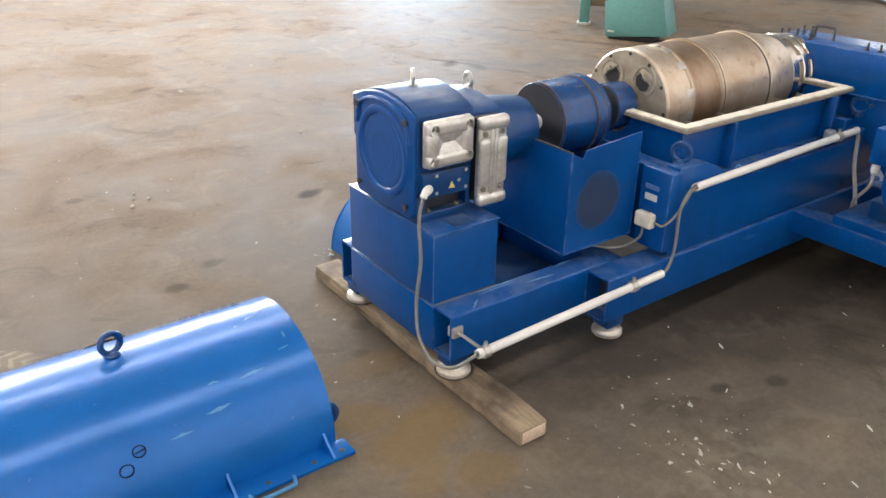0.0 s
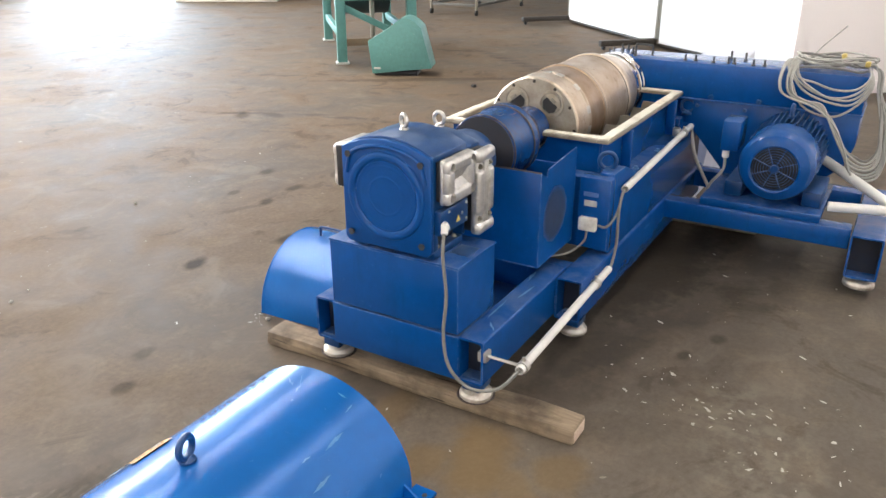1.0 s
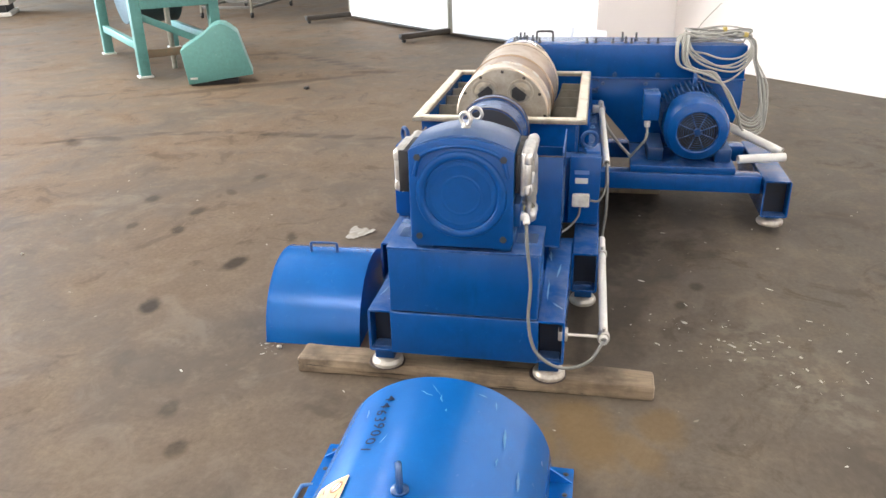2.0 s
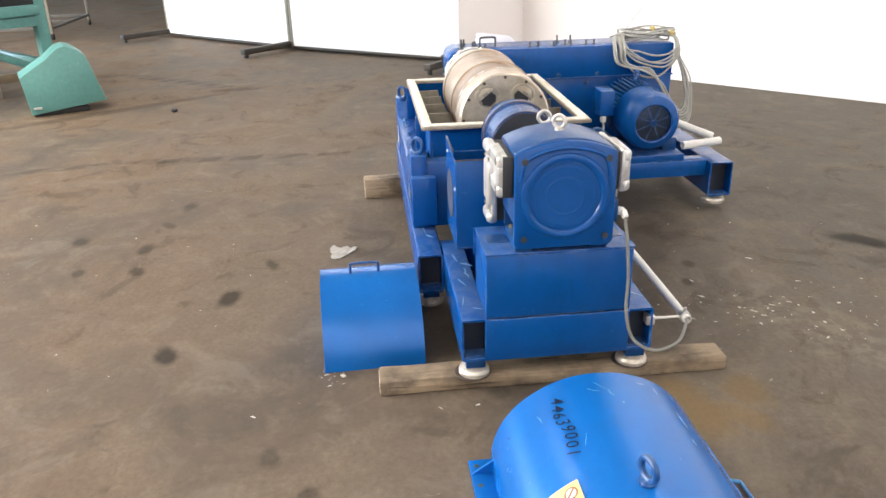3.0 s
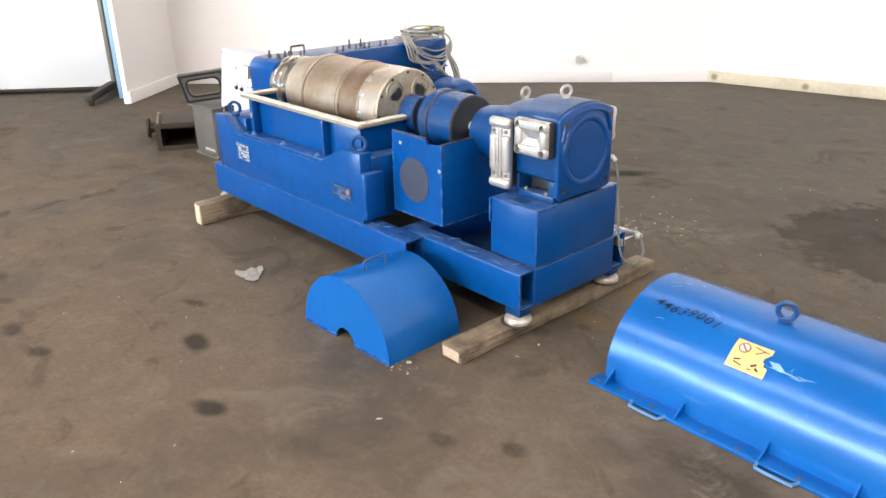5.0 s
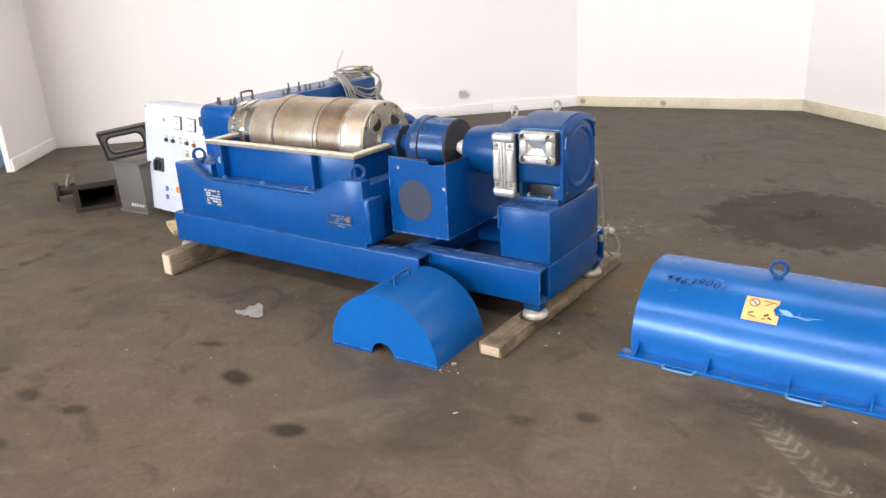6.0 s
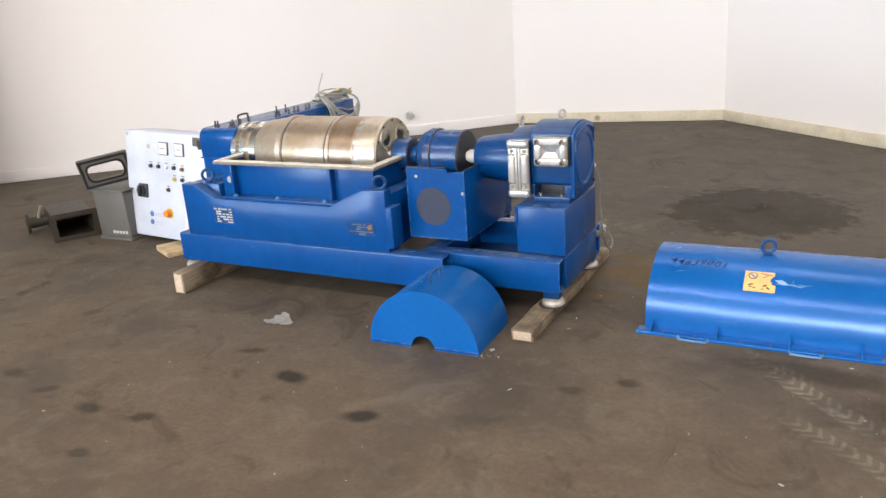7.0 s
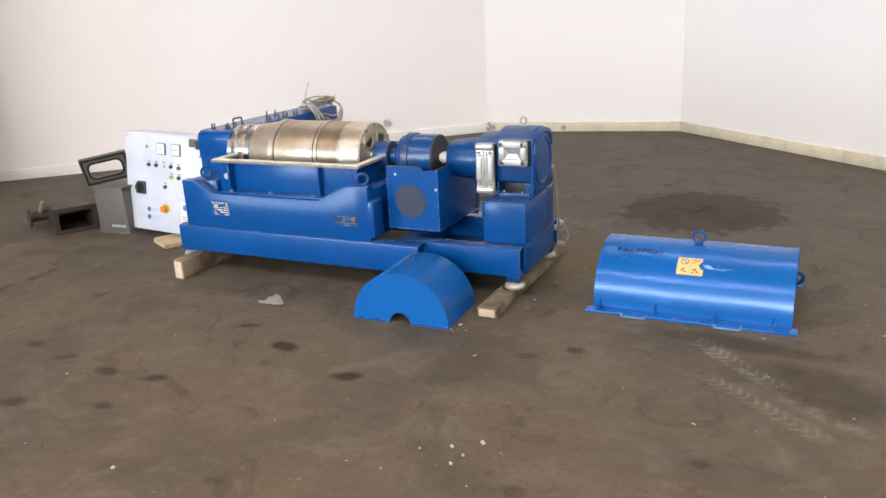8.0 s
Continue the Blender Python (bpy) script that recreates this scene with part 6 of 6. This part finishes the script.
for x, y, r_, mat_ in ((0.902, 3.726, 0.011, CRUMB), (0.838, 3.762, 0.008, CRUMB), (0.856, 3.83, 0.010, CRUMB), (0.803, 3.66, 0.013, CRUMB), (1.013, 3.779, 0.006, CRUMB), (6.052, 4.357, 0.035, BLACK), (1.375, 2.656, 0.013, CRUMB), (2.026, 4.337, 0.011, CRUMB)):
    t = bmesh.new()
    bmesh.ops.create_icosphere(t, subdivisions=2, radius=r_)
    for v in t.verts:
        v.co *= 0.8 + 0.5 * noise.noise(v.co * 60 + Vector((x, y, 0)))
        v.co.z = max(v.co.z * 0.7, -r_ * 0.45)
    single("pebble", t, mat_, pose(x, y, r_ * 0.45, 0, 0, 40 * x), "small dark lump lying on the floor" if mat_ is BLACK else "small pale stone lying on the floor", "pebble", "loose stones")

# ---------------------------------------------------------------- control cabinet, hopper and duct behind the machine
cab = thing("control_cabinet", pose(4.352, 1.833, 0.024, 6.7, -2.4, 1), "light grey control cabinet with buttons, leaning back on boards", "cabinet")
CW, CH = 0.35, 0.76
part("body", boxed(-CW - 0.12, CW, -0.25, -0.02, 0, CH, 0.006), PANEL, cab)
door = part("door", boxed(-CW - 0.117, CW - 0.003, -0.018, 0.0, 0.003, CH - 0.003, 0.004), PANEL, cab)


def knob(name, x, z, r, h, material, label=""):
    bm = bmesh.new()
    lathe(bm, [(0.0, r * 1.15), (h * 0.3, r * 1.15), (h * 0.32, r), (h, r * 0.9)], (x, z), "y", 18)
    return part(name, bm, material, door, label)


for x in (-0.03, -0.18):
    me_ = part("meter", boxed(x - 0.042, x + 0.042, 0.0, 0.012, 0.605, 0.695, 0.003), GREY_BOX, door, "square panel meter")
    part("meter_face", boxed(x - 0.037, x + 0.037, 0.0122, 0.0135, 0.610, 0.69, 0), GLASS_WHITE, me_)
    part("needle", boxed(x - 0.02, x + 0.02, 0.0137, 0.0142, 0.65, 0.653, 0), INK, me_)
knob("lamp", 0.125, 0.66, 0.014, 0.02, WHITE)
for i, (x, z, mt) in enumerate(((0.105, 0.52, GRAPHITE), (0.03, 0.52, GRAPHITE), (-0.045, 0.52, WHITE), (-0.12, 0.52, GRAPHITE), (-0.195, 0.515, RUST), (-0.12, 0.44, YELLOW_TAPE), (-0.195, 0.44, GRAPHITE), (-0.055, 0.36, GRAPHITE))):
    knob("push_button", x, z, 0.0135, 0.016, mt)
    part("button_label", boxed(x - 0.014, x + 0.014, 0.0, 0.0012, z + 0.022, z + 0.030, 0), PARTITION, door)
sw = part("main_switch", boxed(0.147, 0.232, 0.0, 0.016, 0.285, 0.385, 0.006), GRAPHITE, door, "black rotary main switch")
knob("switch_dial", 0.198, 0.335, 0.042, 0.03, BLACK)
part("switch_grip", boxed(0.186, 0.210, 0.026, 0.048, 0.295, 0.375, 0.006), BLACK, door)
part("name_board", boxed(-0.40, -0.308, 0.0, 0.010, 0.685, 0.745, 0.004), GREY_BOX, door, "grey plate with a dark print")
part("paper_label", boxed(-0.275, -0.215, 0, 0.001, 0.318, 0.345, 0), STICKER_FADED, door, "faded yellow strip label")
es = part("stop_plate", made(lathe, [(0, 0.036), (0.006, 0.036)], (-0.05, 0.19), "y", 24), YELLOW, door)
knob("stop_button", -0.05, 0.19, 0.026, 0.04, ORANGE, "orange mushroom stop button")
for z in (0.17, 0.11):
    part("round_sticker", made(lathe, [(0, 0.02), (0.001, 0.02)], (0.125, z), "y", 20), SIGN_BLUE, door, "round blue safety sign")
    for k in range(3):
        part("print_bar", boxed(0.018 + 0.012 * (k % 2), 0.095, 0, 0.001, z - 0.013 + 0.010 * k, z - 0.009 + 0.010 * k, 0), WORN_SCRIPT, door)
sk = part("paper_label", boxed(-0.40, -0.20, 0, 0.0012, 0.05, 0.26, 0), GLASS_WHITE, door, "white paper label with blue dot")
part("label_dot", made(lathe, [(0.0012, 0.022), (0.002, 0.022)], (-0.245, 0.215), "y", 20), SIGN_BLUE, sk)
for k in range(4):
    part("print_bar", boxed(-0.38, -0.22, 0.0013, 0.002, 0.08 + 0.02 * k, 0.086 + 0.02 * k, 0), GREY_BOX, sk)
for x, z in ((0.325, 0.735), (0.325, 0.07)):
    knob("hinge_screw", x, z, 0.008, 0.006, ZINC)
single("wood_block", boxed(-0.13, 0.13, -0.09, 0.09, 0, 0.036, 0.003), WOOD_NEW, pose(4.10, 1.985, 0, 0, 0, -25), "pale pine board at the foot of the control cabinet", "board")

hop = thing("discharge_hood", pose(4.775, 1.805, 0, 0, 0, 4), "grey steel discharge hood with open inspection frame on top", "hood")
bm = bmesh.new()
prism(bm, [(-0.13, 0.02), (0.17, 0.02), (0.18, 0.365), (-0.12, 0.365)], "y", -0.20, 0.10, 0.008)
part("body", bm, GREY_BOX, hop)
part("foot_lip", boxed(-0.14, 0.18, -0.21, 0.11, 0.0, 0.02, 0.003), GREY_BOX, hop)
part("top_lip", boxed(-0.14, 0.195, -0.215, 0.12, 0.365, 0.378, 0.003), GREY_BOX, hop)


def rounded(w, h, r, n=5):
    pts = []
    for cx, cz, a0 in ((w - r, h - r, 0), (-w + r, h - r, 90), (-w + r, -h + r, 180), (w - r, -h + r, 270)):
        for i in range(n + 1):
            a = radians(a0 + 90 * i / n)
            pts.append((cx + r * math.cos(a), cz + r * math.sin(a)))
    return pts


def frame_piece(bm, w, h, r, w2, h2, r2, y0, y1, cz, m):
    o = [(u, v + cz) for u, v in rounded(w, h, r)]
    i = [(u, v + cz) for u, v in rounded(w2, h2, r2)]
    shell(bm, o + o[:1], i + i[:1], "y", y0, y1, m)


tilt = pose(0.08, 0.0, 0.395, -14, 0, 44) @ pose(0, 0, 0, 0, 8, 0) @ Matrix.Scale(0.82, 4)
bm = bmesh.new()
frame_piece(bm, 0.215, 0.14, 0.01, 0.15, 0.075, 0.05, -0.03, 0.0, 0.14, tilt)
part("inspection_frame", bm, GREY_BOX, hop, "grey open frame with rounded window")
bm = bmesh.new()
frame_piece(bm, 0.165, 0.09, 0.06, 0.148, 0.073, 0.05, 0.0, 0.008, 0.14, tilt)
part("rubber_seal", bm, BLACK, hop, "black rubber seal")
bm = bmesh.new()
frame_piece(bm, 0.205, 0.13, 0.012, 0.187, 0.112, 0.012, 0.0, 0.008, 0.14, tilt)
part("rubber_seal", bm, BLACK, hop, "black rubber seal")
for k in range(5):
    part("stencil_bar", boxed(-0.10 + 0.03 * k, -0.08 + 0.03 * k, 0.1005, 0.102, 0.05, 0.07, 0), PAPER, hop, "white stencil mark")

duct = thing("square_duct", pose(5.22, 1.93, 0, 0, 0, 62), "dark steel square duct with pipe flange lying on floor", "duct")
bm = bmesh.new()
frame_piece(bm, 0.14, 0.085, 0.008, 0.128, 0.073, 0.008, -0.46, 0.10, 0.095, None)
part("duct_shell", bm, DARK_STEEL, duct)
bm = bmesh.new()
frame_piece(bm, 0.165, 0.105, 0.006, 0.127, 0.072, 0.006, 0.10, 0.112, 0.107, None)
part("duct_flange", bm, DARK_STEEL, duct)
part("duct_back", boxed(-0.13, 0.13, -0.455, -0.445, 0.022, 0.165, 0), DARK_STEEL, duct)
bm = bmesh.new()
pipe(bm, (0.135, -0.36, 0.09), (0.27, -0.36, 0.085), 0.045, 0.037)
pipe(bm, (0.27, -0.36, 0.085), (0.29, -0.36, 0.085), 0.08, 0.037)
part("pipe_stub", bm, DARK_STEEL, duct, "grey pipe stub with flange")
bm = bmesh.new()
rod(bm, (0.20, -0.33, 0.12), (0.17, -0.29, 0.215), 0.014, 10, 0.003)
part("valve_lever", bm, PARTITION, duct)

# scuff on the far wall
wall_dir = (Vector((*C2, 0)) - Vector((*C3, 0))).normalized()
wall_m = pose(4.734, -2.298, 0.247, 90, 0, math.degrees(math.atan2(wall_dir.y, wall_dir.x)))
scuffed = thing("wall_scuff", wall_m, "thin grey scribbled scuff on the white wall", "scuff")
for k in range(5):
    bm = flat_grid(0.10 - 0.02 * (k % 3), 0.005, 18, 1)
    for v in bm.verts:
        v.co.y += 0.05 * noise.noise(Vector((v.co.x * 22, k * 3.1, 0))) - 0.03 + 0.013 * k
        v.co.x += 0.02 * noise.noise(Vector((k * 1.7, 2, 1)))
        v.co.z += 0.004
    part("stroke", bm, ZINC, scuffed)
smudge = flat_grid(0.15, 0.12, 22, 18, lambda u, v: math.hypot(u - 0.5, v - 0.45) > 0.36 + 0.22 * noise.noise(Vector((u * 5, v * 5, 7.7))))
for v in smudge.verts:
    v.co.z += 0.0025
part("smudge", smudge, SMUDGE, scuffed, "soft grey smudge")

# ---------------------------------------------------------------- white screens on feet
def screen(m, wide, feet):
    sc = thing("partition_screen", m, "tall white mobile screen on dark floor feet", "screen", "white screens")
    part("sheet", boxed(0.03, wide - 0.03, -0.015, 0.015, 0.06, 3.2, 0.004), SCREEN, sc)
    for x in (0.0, wide - 0.04):
        part("post", boxed(x, x + 0.04, -0.02, 0.02, 0.05, 3.2, 0.004), PARTITION, sc)
    part("bottom_bar", boxed(0.04, wide - 0.04, -0.022, 0.022, 0.03, 0.058, 0.003), DARK_STEEL, sc)
    for x in feet:
        ft = part("foot_bar", boxed(x - 0.02, x + 0.06, -0.8, 0.8, 0.045, 0.115, 0.006), DARK_STEEL, sc, "dark steel foot bar")
        for y in (-0.75, 0.75):
            part("caster", made(lathe, [(x + 0.0, 0.022), (x + 0.04, 0.022)], (y, 0.0225), "x", 14), BLACK, ft)


def between(p, q):
    d = Vector((q[0] - p[0], q[1] - p[1], 0))
    return pose(p[0], p[1], 0, 0, 0, math.degrees(math.atan2(d.y, d.x)))


S0, S1, S2 = (7.98, 1.48), (9.53, 3.63), (11.39, 5.68)
screen(between(S1, S2), 2.76, (0.0, 2.72))
screen(between(S0, S1), 2.64, (0.0,))
single("edge_strip", boxed(-0.05, 0.05, -0.02, 0.02, 0.0, 3.2, 0.003), TAPE, pose(7.57, 1.555, 0, 0, 0, -48), "pale blue vertical edge strip beside the wall", "strip")

# ---------------------------------------------------------------- green machine
stand2 = thing("green_machine", pose(6.47, 6.36, 0, 0, 0, 44.5), "green painted steel machine on four heavy legs", "machine")
W2, D2 = 0.82, 1.94
for x, y in ((0, 0), (0, -W2), (D2, 0), (D2, -W2)):
    lg = part("leg", boxed(x - 0.055, x + 0.055, y - 0.055, y + 0.055, 0.02, 1.5, 0.008), TEAL, stand2)
    part("foot_plate", boxed(x - 0.075, x + 0.075, y - 0.075, y + 0.075, 0.0, 0.02, 0.003), PAPER, lg)
part("top_beam", boxed(-0.07, 0.07, -W2 + .055, -0.055, 0.70, 0.79, 0.008), TEAL, stand2)
part("tray_lip", boxed(-0.10, -0.06, -W2 + .02, -0.10, 0.80, 0.90, 0.012), TEAL, stand2)
# solid black box in place of the shaded hollow over the lip
part("tray_shade", boxed(-0.058, 0.085, -W2 + .04, -0.12, 0.80, 1.30, 0.01), BLACK, stand2, "black box painting the shaded hollow above the lip")
part("top_beam", boxed(D2 - 0.06, D2 + 0.06, -W2 + .055, -0.055, 0.78, 0.95, 0.008), TEAL, stand2)
part("side_beam", boxed(0.055, D2 - .055, -0.05, 0.05, 0.85, 0.98, 0.008), TEAL, stand2)
part("side_beam", boxed(0.055, D2 - .055, -W2 - 0.05, -W2 + 0.05, 0.85, 0.98, 0.008), TEAL, stand2)
part("stretcher", boxed(-0.03, 0.03, -W2 + .055, -0.055, 0.2, 0.28, 0.004), RUST_BAR, stand2, "rusty stretcher")
part("stretcher", boxed(0.055, D2 - .055, -0.03, 0.03, 0.28, 0.36, 0.004), TEAL, stand2)
part("stretcher", boxed(0.055, D2 - .055, -W2 - 0.03, -W2 + 0.03, 0.28, 0.36, 0.004), TEAL, stand2)
bm = bmesh.new()
prism(bm, [(-0.05, 0.66), (-0.05, 0.58), (-W2 + 0.05, 0.22), (-W2 + 0.05, 0.30)], "x", 0.02, 0.06, 0.004)
part("brace", bm, TEAL, stand2)
part("drum", made(lathe, [(-W2 + .1, 0.36), (-W2 + .12, 0.57), (-0.12, 0.57), (-0.1, 0.36)], (D2 * 0.62, 1.0), "y", 32), TEAL_DARK, stand2, "dark green drum")
# upper body, mostly unseen, made larger so that it shades the legs
part("hopper", boxed(0.09, D2 - 0.09, -W2 + 0.07, -0.07, 0.80, 1.75, 0.02), TEAL_DARK, stand2, "dark green machine body, enlarged to shade the legs")
part("guide_post", made(rod, (0.35, -W2 * 0.5, 0.0), (0.35, -W2 * 0.5, 0.81), 0.03, 12), PARTITION, stand2, "grey steel post")

gg = thing("green_guard", pose(6.15, 5.37, 0, 0, 0, -65), "tilted green sheet metal machine guard on the floor", "guard")
bm = bmesh.new()
prof = [(-0.26, 0.02), (0.38, 0.085), (0.27, 0.50)] + [(0.27 - 0.33 * i / 6, 0.50 + 0.10 * math.sin(math.pi * i / 6)) for i in range(1, 6)] + [(-0.06, 0.50), (-0.30, 0.36)]
prism(bm, prof, "y", 0.0, 0.34, 0.008, pose(0, 0, 0, 0, 0, 0))
part("body", bm, TEAL, gg)
# black block that paints the shade below the tilted guard
part("guard_gap_shade", boxed(-0.24, 0.22, 0.03, 0.31, 0.0, 0.045, 0.004), BLACK, gg, "black block painting the shade under the guard")
part("latch", boxed(-0.24, -0.17, -0.012, 0.0, 0.07, 0.09, 0.003), ALU, gg)

# far carts
def cart(m, w=1.3, d=0.7, h=0.9):
    c = thing("steel_cart", m, "grey steel tube cart standing far off", "cart", "far carts")
    for x in (0, w):
        for y in (0, d):
            part("post", boxed(x - 0.02, x + 0.02, y - 0.02, y + 0.02, 0.09, h, 0.003), PARTITION, c)
            part("caster", made(lathe, [(y - 0.015, 0.045), (y + 0.015, 0.045)], (x, 0.0455), "y", 14), BLACK, c)
    for z in (0.15, h - 0.04):
        for y in (0, d):
            part("rail", boxed(0.02, w - 0.02, y - 0.02, y + 0.02, z, z + 0.04, 0.003), GREY_BOX, c)
        for x in (0, w * 0.5, w):
            part("cross_rail", boxed(x - 0.018, x + 0.018, 0.02, d - 0.02, z, z + 0.04, 0.003), GREY_BOX, c)
    return c


cart(pose(11.45, 7.42, 0, 0, 0, 2), 1.85, 0.9, 1.0)

crate = thing("white_crate", pose(11.05, 13.1, 0, 0, 0, -59), "low white painted crate with a dark gap, far off", "crate")
part("runner", boxed(-1.05, 1.05, 0.0, 0.9, 0.0, 0.07, 0.005), WHITE, crate)
# black filler that paints the shade between runner and box
part("gap_shade", boxed(-0.98, 0.98, 0.02, 0.88, 0.07, 0.20, 0), BLACK, crate, "recessed black block painting the shade of the gap")
part("box", boxed(-1.05, 1.05, 0.0, 0.9, 0.20, 0.8, 0.006), WHITE, crate)
